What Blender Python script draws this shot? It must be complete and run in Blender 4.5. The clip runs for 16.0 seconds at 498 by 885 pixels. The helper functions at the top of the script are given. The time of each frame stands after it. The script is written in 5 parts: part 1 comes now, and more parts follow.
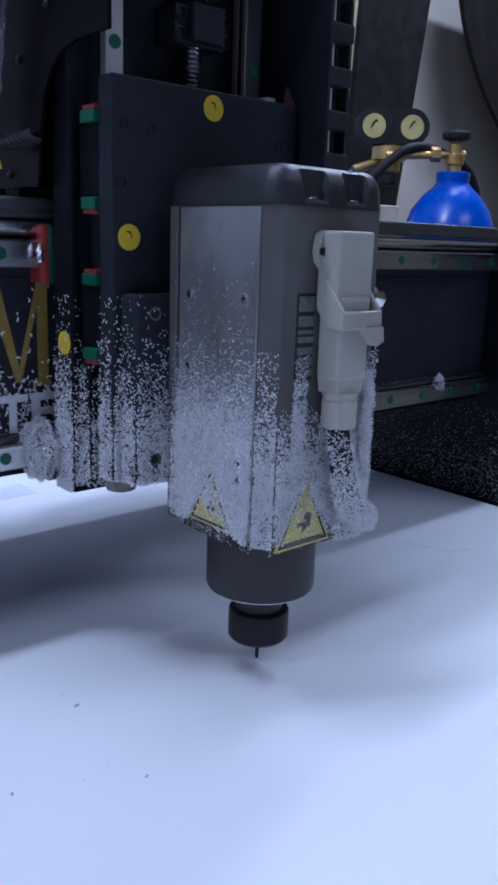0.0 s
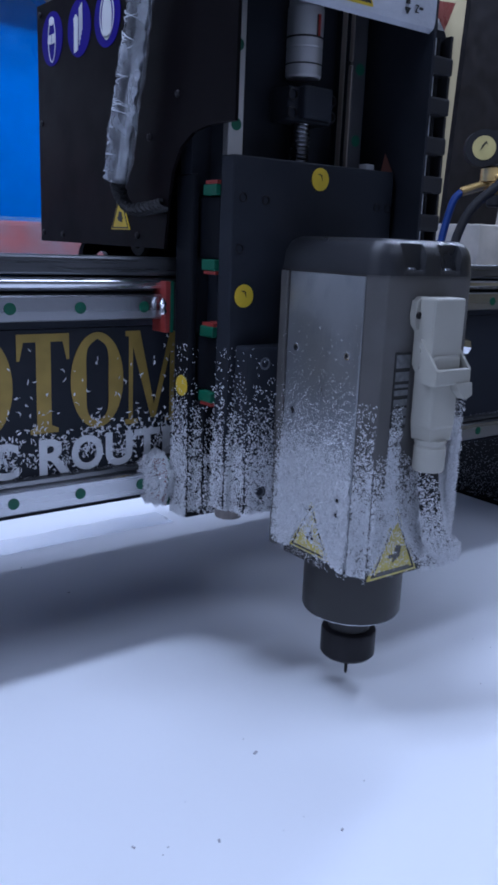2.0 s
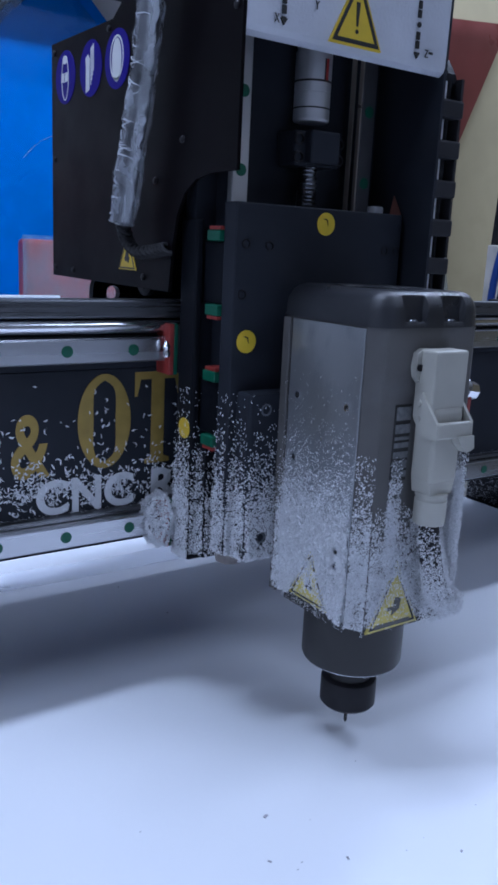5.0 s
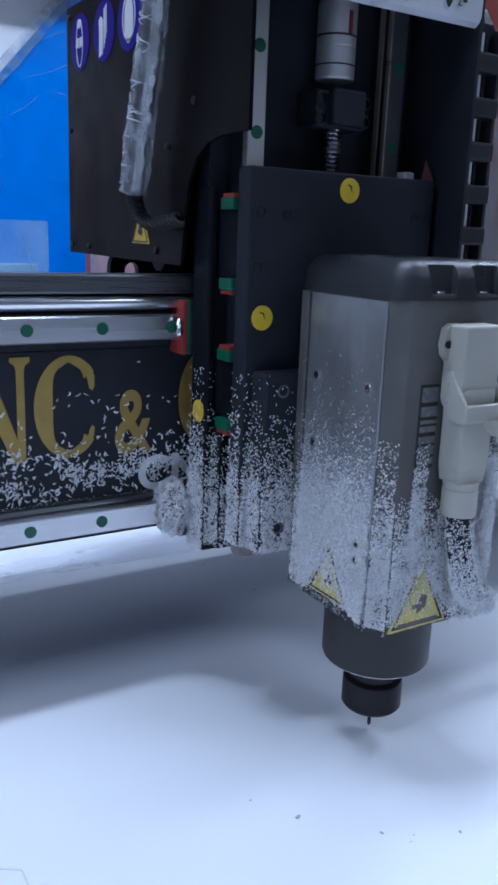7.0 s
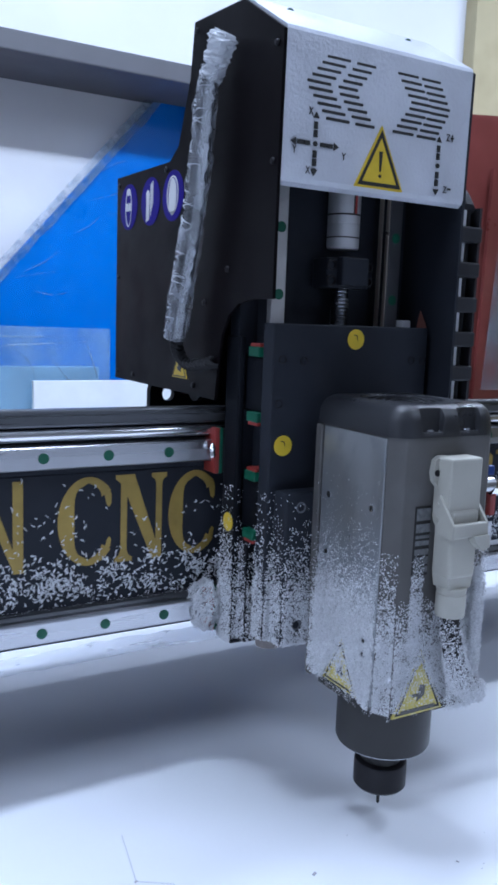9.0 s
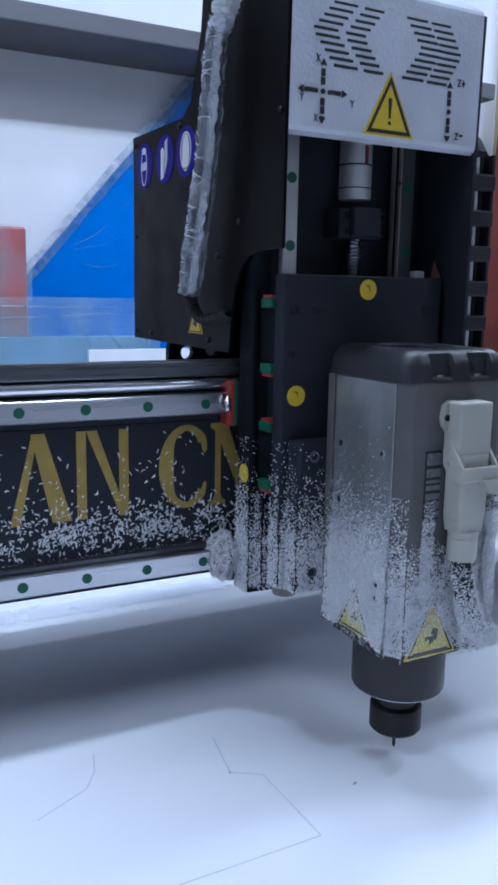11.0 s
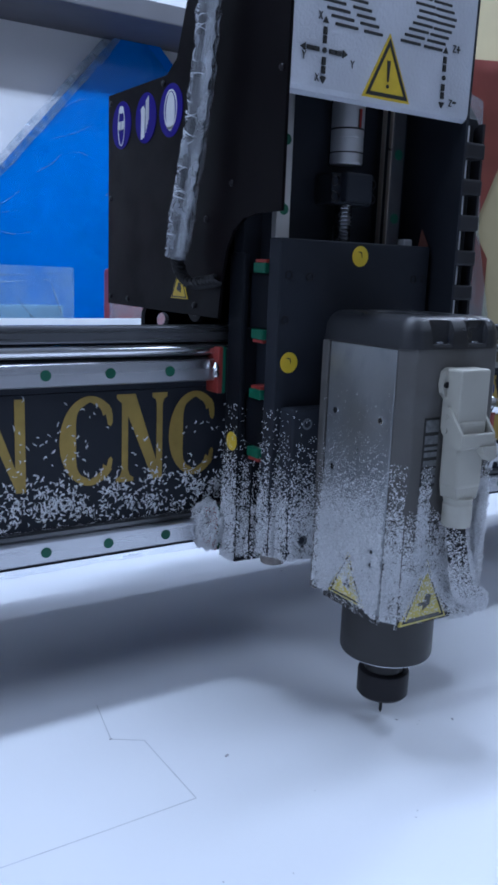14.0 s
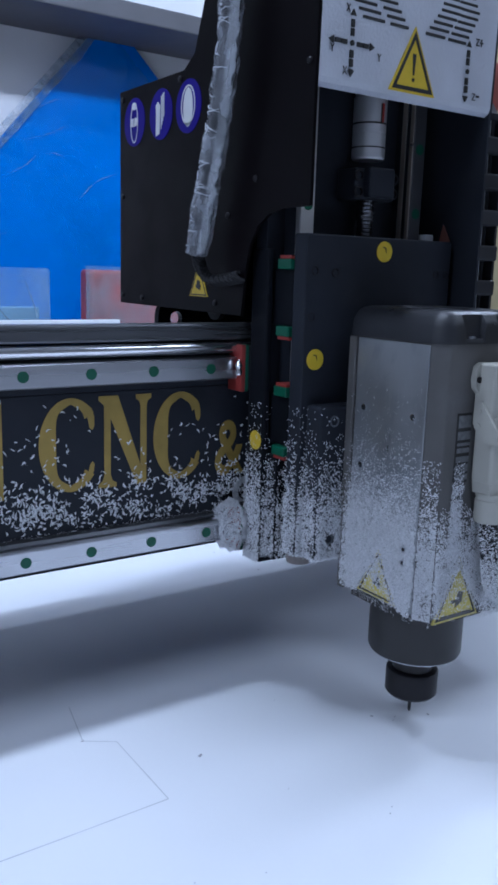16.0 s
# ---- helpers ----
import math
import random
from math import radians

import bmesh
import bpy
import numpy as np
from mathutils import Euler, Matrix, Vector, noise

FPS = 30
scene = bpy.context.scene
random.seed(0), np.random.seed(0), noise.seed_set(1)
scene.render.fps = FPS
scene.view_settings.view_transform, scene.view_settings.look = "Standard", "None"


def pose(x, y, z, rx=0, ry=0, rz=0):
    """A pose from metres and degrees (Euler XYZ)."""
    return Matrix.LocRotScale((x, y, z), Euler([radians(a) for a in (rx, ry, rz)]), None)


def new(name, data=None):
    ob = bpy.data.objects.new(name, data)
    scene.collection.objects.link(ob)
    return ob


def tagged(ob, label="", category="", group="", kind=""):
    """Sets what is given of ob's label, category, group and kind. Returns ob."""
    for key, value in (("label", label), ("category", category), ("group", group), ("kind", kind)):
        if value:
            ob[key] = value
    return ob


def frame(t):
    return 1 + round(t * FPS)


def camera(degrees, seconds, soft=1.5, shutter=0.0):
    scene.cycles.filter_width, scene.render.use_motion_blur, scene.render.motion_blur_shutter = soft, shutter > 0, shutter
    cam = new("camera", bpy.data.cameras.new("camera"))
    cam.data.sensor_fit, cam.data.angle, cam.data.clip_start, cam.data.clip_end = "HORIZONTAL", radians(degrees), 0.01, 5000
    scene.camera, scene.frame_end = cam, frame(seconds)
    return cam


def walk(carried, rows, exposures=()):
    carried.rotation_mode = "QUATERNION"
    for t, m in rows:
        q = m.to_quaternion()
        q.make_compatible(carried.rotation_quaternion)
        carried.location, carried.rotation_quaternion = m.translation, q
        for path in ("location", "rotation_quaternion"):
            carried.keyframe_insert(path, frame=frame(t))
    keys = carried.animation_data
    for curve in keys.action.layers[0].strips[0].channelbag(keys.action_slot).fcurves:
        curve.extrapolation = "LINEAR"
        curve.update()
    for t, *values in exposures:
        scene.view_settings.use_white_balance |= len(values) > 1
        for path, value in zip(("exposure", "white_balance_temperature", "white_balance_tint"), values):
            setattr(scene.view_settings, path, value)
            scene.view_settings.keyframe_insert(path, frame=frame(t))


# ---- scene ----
cam = camera(33.7, 16.0, soft=3.0, shutter=0.4)
TABLE = 0.8  # height of the worktop over the floor; heights below are over the worktop
# seconds, x, y, height over the worktop, yaw, pitch, roll
PATH = [
    (0.0, 0.0190, 0.0000, 0.3336, -41.22, -13.78, -1.97),
    (0.2, 0.0099, 0.0055, 0.3360, -40.81, -13.80, -1.93),
    (0.4, 0.0009, 0.0111, 0.3385, -40.42, -13.82, -1.88),
    (0.5, -0.0001, 0.0139, 0.3397, -40.22, -13.83, -1.86),
    (1.0, -0.0158, 0.0305, 0.3460, -39.07, -14.22, -2.01),
    (1.5, -0.0395, 0.0592, 0.3671, -36.32, -13.25, -2.23),
    (2.0, -0.0595, 0.0479, 0.3770, -36.38, -13.75, -2.25),
    (2.5, -0.0922, 0.0300, 0.3894, -38.07, -14.37, -2.69),
    (3.0, -0.1172, 0.0326, 0.4017, -37.90, -14.14, -3.09),
    (3.5, -0.1290, 0.0472, 0.4056, -36.73, -14.08, -3.23),
    (4.3, -0.1383, 0.0534, 0.4065, -35.46, -13.73, -3.00),
    (5.2, -0.1412, 0.0646, 0.4075, -33.85, -13.15, -2.61),
    (6.0, -0.1530, 0.0722, 0.4078, -32.81, -12.81, -2.37),
    (6.5, -0.1676, 0.0837, 0.4044, -31.92, -12.90, -2.42),
    (7.0, -0.1801, 0.0846, 0.3957, -30.96, -14.32, -2.15),
    (7.5, -0.2124, 0.0697, 0.4121, -31.55, -13.40, -2.54),
    (8.0, -0.2752, 0.0595, 0.4343, -35.06, -12.92, -3.70),
    (8.5, -0.3188, 0.0370, 0.4430, -34.17, -9.86, -2.38),
    (9.0, -0.3233, -0.0112, 0.4460, -29.82, -8.57, -2.10),
    (9.5, -0.3446, -0.0432, 0.4460, -28.45, -8.82, -2.11),
    (10.0, -0.3607, -0.0572, 0.4331, -27.62, -8.57, -1.37),
    (10.7, -0.3867, -0.0607, 0.4279, -27.62, -9.63, -1.12),
    (11.3, -0.4011, -0.0619, 0.4224, -27.70, -11.03, -0.87),
    (11.9, -0.3880, -0.0617, 0.4173, -27.81, -12.39, -0.64),
    (12.5, -0.3624, -0.0639, 0.4140, -27.89, -13.25, -0.49),
    (13.0, -0.3576, -0.0678, 0.4127, -28.23, -13.04, -0.53),
    (13.5, -0.3556, -0.0744, 0.4127, -30.00, -12.51, -1.17),
    (14.0, -0.3545, -0.0774, 0.4134, -32.28, -11.80, -2.14),
    (14.5, -0.3520, -0.0743, 0.4124, -32.89, -11.78, -2.01),
    (15.0, -0.3509, -0.0733, 0.4125, -33.53, -12.06, -1.80),
    (15.5, -0.3466, -0.0771, 0.4097, -33.61, -12.14, -1.73),
    (16.0, -0.3417, -0.0790, 0.4070, -33.57, -11.61, -1.69),
]

JOG = [
    (0.0, 0.0190, 0.0000),
    (0.2, 0.0112, 0.0057),
    (0.4, 0.0037, 0.0114),
    (0.5, 0.0035, 0.0143),
    (1.0, 0.0035, 0.0404),
    (1.5, 0.0045, 0.0622),
    (2.0, 0.0045, 0.0801),
    (2.5, 0.0022, 0.0951),
    (3.0, -0.0184, 0.0971),
    (3.5, -0.0388, 0.0971),
    (4.3, -0.0720, 0.0971),
    (5.2, -0.1104, 0.0971),
    (6.0, -0.1443, 0.0971),
    (6.5, -0.1658, 0.0971),
    (7.0, -0.1863, 0.0971),
    (7.5, -0.2069, 0.0971),
    (8.0, -0.2267, 0.0945),
    (8.5, -0.2469, 0.0919),
    (9.0, -0.2674, 0.0893),
    (9.5, -0.2880, 0.0853),
    (10.0, -0.3085, 0.0782),
    (10.7, -0.3375, 0.0665),
    (11.3, -0.3554, 0.0541),
    (11.9, -0.3453, 0.0430),
    (12.5, -0.3209, 0.0332),
    (13.0, -0.3029, 0.0222),
    (13.5, -0.2837, 0.0130),
    (14.0, -0.2645, 0.0100),
    (14.5, -0.2446, 0.0078),
    (15.0, -0.2241, 0.0078),
    (15.5, -0.2235, -0.0068),
    (16.0, -0.2235, -0.0199),
]

walk(cam, [(t, pose(x, y, TABLE + z, 90 + pitch, roll, yaw)) for t, x, y, z, yaw, pitch, roll in PATH],
     exposures=[(0.0, -0.32, 5100, 20), (3.5, -0.34, 5100, 20), (7.0, -0.03, 5180, 14), (8.0, 0.03, 5270, 15), (9.0, 0.26, 5350, 14), (10.0, 0.17, 5320, 13), (12.5, -0.17, 5160, 13), (16.0, -0.07, 5250, 14)])

# ---- light ----
world = bpy.data.worlds.new("room_air")
world.use_nodes = True
world.node_tree.nodes["Background"].inputs[0].default_value = (0.55, 0.62, 0.75, 1)
world.node_tree.nodes["Background"].inputs[1].default_value = 0.075
scene.world = world


def area_lamp(name, x, y, z, length, width, watts, tilt=0.0):
    lamp = bpy.data.lights.new(name, "AREA")
    lamp.shape, lamp.size, lamp.size_y, lamp.energy = "RECTANGLE", length, width, watts
    lamp.color = (0.90, 0.95, 1.0)
    ob = new(name, lamp)
    ob.matrix_world = pose(x, y, z, tilt, 0, 0)
    return ob


# Key light: overhead tube, placed from the gantry and spindle shadows.
area_lamp("key_or_fill_lamp", 0.02, 0.74, TABLE + 2.10, 0.9, 0.09, 25)
# Added fill, tilted at the north wall to brighten it.
area_lamp("key_or_fill_lamp", 0.5, 0.86, TABLE + 2.08, 1.2, 0.12, 20, 82)
# Two soft fills added to lift the front and left faces.
area_lamp("added_fill_lamp", 1.6, -0.9, TABLE + 2.10, 1.2, 0.9, 16)
area_lamp("added_fill_lamp", -1.9, 0.1, TABLE + 2.10, 1.2, 0.9, 24)
# Added fill to brighten the stock and wall at far right.
area_lamp("key_or_fill_lamp", 2.6, 1.35, TABLE + 2.10, 1.2, 0.12, 36)

# ---- materials ----


def material(name, color, rough=0.5, metal=0.0, vary=0.15, scale=20.0, bump=0.0, bump_scale=200.0, stain=0.0, stain_scale=6.0,
             stain_color=(0.05, 0.05, 0.05), stretch=(1, 1, 1), random_piece=0.0, coat=0.0, shine=0.5):
    m = bpy.data.materials.new(name)
    m.use_nodes = True
    n, link = m.node_tree.nodes, m.node_tree.links.new
    b = n["Principled BSDF"]
    b.inputs["Roughness"].default_value, b.inputs["Metallic"].default_value = rough, metal
    b.inputs["Coat Weight"].default_value = coat
    b.inputs["Specular IOR Level"].default_value = shine
    at = n.new("ShaderNodeTexCoord")
    mapping = n.new("ShaderNodeMapping")
    mapping.inputs["Scale"].default_value = stretch
    link(at.outputs["Object"], mapping.inputs["Vector"])

    def grain(s, detail):
        t = n.new("ShaderNodeTexNoise")
        t.inputs["Scale"].default_value, t.inputs["Detail"].default_value = s, detail
        link(mapping.outputs[0], t.inputs["Vector"])
        return t
    g = grain(scale, 6)
    ramp = n.new("ShaderNodeMapRange")
    ramp.inputs["From Min"].default_value, ramp.inputs["From Max"].default_value = 0.3, 0.7
    ramp.inputs["To Min"].default_value, ramp.inputs["To Max"].default_value = 1 - vary, 1 + vary
    link(g.outputs["Fac"], ramp.inputs["Value"])
    mul = n.new("ShaderNodeMix")
    mul.data_type, mul.blend_type = "RGBA", "MULTIPLY"
    mul.inputs[0].default_value = 1
    mul.inputs[6].default_value = (*color, 1)
    link(ramp.outputs[0], mul.inputs[7])
    out = mul.outputs[2]
    if stain:
        g2 = grain(stain_scale, 8)
        r2 = n.new("ShaderNodeMapRange")
        r2.inputs["From Min"].default_value, r2.inputs["From Max"].default_value = 0.52, 0.75
        r2.inputs["To Max"].default_value = stain
        link(g2.outputs["Fac"], r2.inputs["Value"])
        mx = n.new("ShaderNodeMix")
        mx.data_type = "RGBA"
        link(r2.outputs[0], mx.inputs[0])
        link(out, mx.inputs[6])
        mx.inputs[7].default_value = (*stain_color, 1)
        out = mx.outputs[2]
    if random_piece:
        info = n.new("ShaderNodeNewGeometry")
        r3 = n.new("ShaderNodeMapRange")
        r3.inputs["To Min"].default_value, r3.inputs["To Max"].default_value = 1 - random_piece, 1
        link(info.outputs["Random Per Island"], r3.inputs["Value"])
        m3 = n.new("ShaderNodeMix")
        m3.data_type, m3.blend_type = "RGBA", "MULTIPLY"
        m3.inputs[0].default_value = 1
        link(out, m3.inputs[6])
        link(r3.outputs[0], m3.inputs[7])
        out = m3.outputs[2]
    link(out, b.inputs["Base Color"])
    r4 = n.new("ShaderNodeMapRange")
    r4.inputs["From Min"].default_value, r4.inputs["From Max"].default_value = 0.3, 0.7
    r4.inputs["To Min"].default_value, r4.inputs["To Max"].default_value = max(rough - 0.1, 0.03), min(rough + 0.1, 1)
    link(g.outputs["Fac"], r4.inputs["Value"])
    link(r4.outputs[0], b.inputs["Roughness"])
    if bump:
        g3 = grain(bump_scale, 4)
        bp = n.new("ShaderNodeBump")
        bp.inputs["Strength"].default_value, bp.inputs["Distance"].default_value = bump, 0.001
        link(g3.outputs["Fac"], bp.inputs["Height"])
        link(bp.outputs[0], b.inputs["Normal"])
    return m


def film_material(name, color, alpha, rough=0.25):
    """Thin milky plastic film: partly see-through, glossy and crinkled."""
    m = material(name, color, rough, bump=1.0, bump_scale=45, vary=0.15)
    m.node_tree.nodes["Principled BSDF"].inputs["Alpha"].default_value = alpha
    return m


def streaky_film(name, color, low, high, rough, stretch):
    """Film wound in layers: thicker and thinner streaks along it."""
    m = material(name, color, rough, bump=0.45, bump_scale=60, vary=0.08, stretch=stretch)
    n, link = m.node_tree.nodes, m.node_tree.links.new
    at, mp, t, r = n.new("ShaderNodeTexCoord"), n.new("ShaderNodeMapping"), n.new("ShaderNodeTexNoise"), n.new("ShaderNodeMapRange")
    mp.inputs["Scale"].default_value = stretch
    t.inputs["Scale"].default_value, t.inputs["Detail"].default_value = 75, 5
    r.inputs["From Min"].default_value, r.inputs["From Max"].default_value = 0.35, 0.68
    r.inputs["To Min"].default_value, r.inputs["To Max"].default_value = low, high
    link(at.outputs["Object"], mp.inputs["Vector"])
    link(mp.outputs[0], t.inputs["Vector"])
    link(t.outputs["Fac"], r.inputs["Value"])
    link(r.outputs[0], n["Principled BSDF"].inputs["Alpha"])
    return m


BLACK_PAINT = material("black_powder_coat", (0.007, 0.008, 0.011), 0.42, vary=0.25, bump=0.15, bump_scale=900, shine=0.10)
PANEL_PAINT = material("black_panel_paint", (0.0038, 0.0028, 0.0038), 0.38, vary=0.2, bump=0.1, bump_scale=900, shine=0.06)
# Base colour raised to stand in for veiling haze over the dark interior.
PLATE_BLACK = material("black_anodised_plate", (0.021, 0.024, 0.032), 0.5, vary=0.15, bump=0.1, bump_scale=700, stain=0.3, stain_scale=25, stain_color=(0.035, 0.036, 0.043), shine=0.18)
CAP_BLACK = material("dusty_black_cap", (0.021, 0.022, 0.026), 0.36, vary=0.15, bump=0.3, bump_scale=1500, stain=0.35, stain_scale=14, stain_color=(0.065, 0.068, 0.076), shine=0.5)
BODY_GREY = material("dark_grey_casting", (0.100, 0.096, 0.093), 0.5, vary=0.12, bump=0.2, bump_scale=1200, stain=0.4, stain_scale=30, stain_color=(0.16, 0.16, 0.165), shine=0.4)
NOSE_GREY = material("dark_nose_steel", (0.032, 0.031, 0.031), 0.45, metal=0.2, vary=0.1, bump=0.05, shine=0.4)
NUT_BLACK = material("blackened_nut_steel", (0.028, 0.027, 0.03), 0.4, metal=0.5, vary=0.2, shine=0.2)
ALU = material("brushed_aluminium", (0.38, 0.395, 0.41), 0.36, metal=0.75, vary=0.10, stretch=(1, 1.6, 0.7), scale=16, bump=0.12, bump_scale=260, stain=0.5, stain_scale=45, stain_color=(0.24, 0.26, 0.29))
STEEL = material("ground_steel", (0.50, 0.51, 0.54), 0.26, metal=1.0, vary=0.08, scale=10, stretch=(0.15, 4, 4))
RAIL_STEEL = material("upright_rail_steel", (0.62, 0.61, 0.60), 0.4, metal=0.7, vary=0.06, scale=8)
BRIGHT_STEEL = material("polished_steel", (0.80, 0.80, 0.82), 0.15, metal=1.0, vary=0.05)
TOP_STEEL = material("satin_beam_top", (0.13, 0.135, 0.145), 0.32, metal=0.8, vary=0.1, stretch=(0.5, 20, 20), stain=0.3, stain_color=(0.2, 0.2, 0.22))
SILVER_PAINT = material("hammered_silver_cover", (0.60, 0.62, 0.68), 0.38, metal=0.25, vary=0.08, bump=0.7, bump_scale=330)
GOLD = material("gold_vinyl", (0.36, 0.25, 0.055), 0.45, metal=0.25, vary=0.15, scale=60)
WHITE_VINYL = material("white_vinyl", (0.72, 0.73, 0.75), 0.5, vary=0.06)
YELLOW = material("yellow_sticker", (0.66, 0.47, 0.02), 0.45, vary=0.08, scale=80)
FADED_YELLOW = material("dusty_yellow_sticker", (0.60, 0.51, 0.13), 0.6, vary=0.15, scale=90, stain=0.45, stain_scale=120, stain_color=(0.62, 0.62, 0.58))
SCREW_STEEL = material("dull_screw_steel", (0.16, 0.165, 0.18), 0.35, metal=0.8, vary=0.2)
PRINT_GREY = material("grey_print", (0.15, 0.155, 0.16), 0.5, vary=0.3, scale=300)
INK = material("black_ink", (0.015, 0.015, 0.015), 0.5)
GREEN = material("green_plastic", (0.004, 0.095, 0.05), 0.45, vary=0.1)
RED_SEAL = material("red_seal_plastic", (0.26, 0.030, 0.024), 0.5, vary=0.15)
SIGN_BLUE = material("blue_sign_vinyl", (0.020, 0.010, 0.23), 0.5, vary=0.1, shine=0.08)
CONNECTOR = material("beige_connector_plastic", (0.40, 0.39, 0.34), 0.5, vary=0.08, bump=0.1, bump_scale=500, stain=0.2, stain_scale=40, stain_color=(0.25, 0.25, 0.23))
RUBBER = material("black_rubber", (0.02, 0.02, 0.022), 0.6, vary=0.2, shine=0.2)
CHAIN = material("black_chain_plastic", (0.03, 0.03, 0.034), 0.45, vary=0.15, shine=0.2)
CHIP = material("white_plastic_chips", (0.90, 0.91, 0.94), 0.55, vary=0.05, random_piece=0.28)
SHEET = material("white_plastic_sheet", (0.80, 0.82, 0.86), 0.62, vary=0.02, scale=3, bump=0.08, bump_scale=60)
PENCIL = material("pencil_line", (0.58, 0.60, 0.64), 0.7)
SPECK = material("dark_chip", (0.40, 0.40, 0.44), 0.7)
BED = material("grey_machine_bed", (0.12, 0.12, 0.13), 0.6, stain=0.5, stain_color=(0.3, 0.3, 0.3))
WALL = material("white_wall_paint", (0.74, 0.75, 0.77), 0.8, vary=0.04, scale=4, bump=0.3, bump_scale=120, stain=0.15, stain_scale=2, stain_color=(0.55, 0.54, 0.52))
BEIGE = material("cream_wall_paint", (0.43, 0.37, 0.22), 0.8, vary=0.08, scale=5, bump=0.3, bump_scale=100, stain=0.4, stain_scale=5, stain_color=(0.25, 0.21, 0.12))
FLOOR = material("concrete_floor", (0.22, 0.22, 0.22), 0.8, vary=0.2, scale=6, bump=0.4, bump_scale=80)
BEAM_GREY = material("grey_shelf_edge", (0.085, 0.085, 0.095), 0.6, vary=0.12, scale=8)
BLUE_SHEET = material("blue_acrylic_sheet", (0.0, 0.15, 0.62), 0.3, vary=0.12, scale=3, bump=0.9, bump_scale=9)
RED_PACK = material("red_wrapped_pack", (0.40, 0.055, 0.04), 0.4, vary=0.2, scale=10, bump=0.6, bump_scale=30, stain=0.35, stain_scale=7, stain_color=(0.5, 0.25, 0.22))
BROWN_SHEET = material("maroon_sheet", (0.17, 0.040, 0.034), 0.35, vary=0.25, scale=4, bump=0.5, bump_scale=12, stain=0.25, stain_scale=3, stain_color=(0.26, 0.12, 0.10))
BOARD = material("white_board", (0.75, 0.78, 0.80), 0.6, vary=0.04)
DARK_BOARD = material("dark_leaning_board", (0.013, 0.012, 0.013), 0.45, vary=0.3, stain=0.3, stain_scale=12, stain_color=(0.035, 0.03, 0.028), shine=0.12)
CYL_BLUE = material("blue_gas_cylinder_paint", (0.0, 0.07, 0.50), 0.3, vary=0.1, bump=0.2, bump_scale=60, stain=0.2, stain_scale=14, stain_color=(0.01, 0.05, 0.25))
BRASS = material("brass", (0.60, 0.42, 0.16), 0.35, metal=0.9, vary=0.2)
DIAL = material("gauge_dial", (0.50, 0.43, 0.17), 0.5)
WRAP = streaky_film("milky_wrap_film", (0.70, 0.74, 0.82), 0.10, 0.42, 0.16, (1.2, 1.2, 0.5))
WRAP_FOLD = streaky_film("folded_wrap_film", (0.74, 0.78, 0.85), 0.10, 0.34, 0.2, (1.2, 1.2, 0.35))
WRAP_CREASE = film_material("creased_wrap_film", (0.85, 0.88, 0.93), 0.60, 0.2)
CLEAR = streaky_film("clear_bag_film", (0.36, 0.50, 0.58), 0.07, 0.30, 0.12, (0.12, 0.12, 0.08))
HOSE_BLUE = material("dark_blue_hose", (0.0, 0.025, 0.16), 0.5)
# For unseen walls: grey chosen for the bounce light it gives.
BOUNCE_WALL = material("grey_bounce_wall", (0.50, 0.50, 0.52), 0.85, vary=0.06, scale=4)
CARTON = material("pale_carton", (0.45, 0.42, 0.36), 0.8)

# ---- helpers for shapes ----


def mesh_of(bm, mat, name):
    bmesh.ops.recalc_face_normals(bm, faces=bm.faces)
    me = bpy.data.meshes.new(name)
    bm.to_mesh(me)
    bm.free()
    me.materials.append(mat)
    return me


def part(name, bm, mat, parent, label="", smooth=False):
    ob = new(name, mesh_of(bm, mat, name))
    ob.parent = parent
    if smooth:
        ob.data.shade_smooth()
        ob.data.set_sharp_from_angle(angle=radians(35))
    return tagged(ob, label) if label else ob


def thing(name, label, category, group="", kind="", at=None):
    ob = new(name)
    ob.matrix_world = at or pose(0, 0, TABLE)
    return tagged(ob, label, category, group, kind)


def solid(name, bm, mat, label, category, group="", kind="", smooth=False):
    """A top-level thing of one mesh, built with heights over the worktop."""
    ob = new(name, mesh_of(bm, mat, name))
    ob.matrix_world = pose(0, 0, TABLE)
    if smooth:
        ob.data.shade_smooth()
        ob.data.set_sharp_from_angle(angle=radians(35))
    return tagged(ob, label, category, group, kind)


def box(x0, x1, y0, y1, z0, z1, bevel=0.0, seg=2, bm=None):
    bm = bm or bmesh.new()
    made = bmesh.ops.create_cube(bm, size=1)["verts"]
    for v in made:
        v.co = Vector(((x0 + x1) / 2 + v.co.x * (x1 - x0), (y0 + y1) / 2 + v.co.y * (y1 - y0), (z0 + z1) / 2 + v.co.z * (z1 - z0)))
    if bevel:
        bmesh.ops.bevel(bm, geom=list({e for v in made for e in v.link_edges}), offset=bevel, segments=seg, affect="EDGES", profile=0.5)
    return bm


def rod(p0, p1, r0, r1=None, seg=24, bm=None):
    bm = bm or bmesh.new()
    p0, p1 = Vector(p0), Vector(p1)
    d = p1 - p0
    m = Matrix.Translation((p0 + p1) / 2) @ d.to_track_quat("Z", "Y").to_matrix().to_4x4()
    bmesh.ops.create_cone(bm, cap_ends=True, segments=seg, radius1=r0, radius2=r0 if r1 is None else r1, depth=d.length, matrix=m)
    return bm


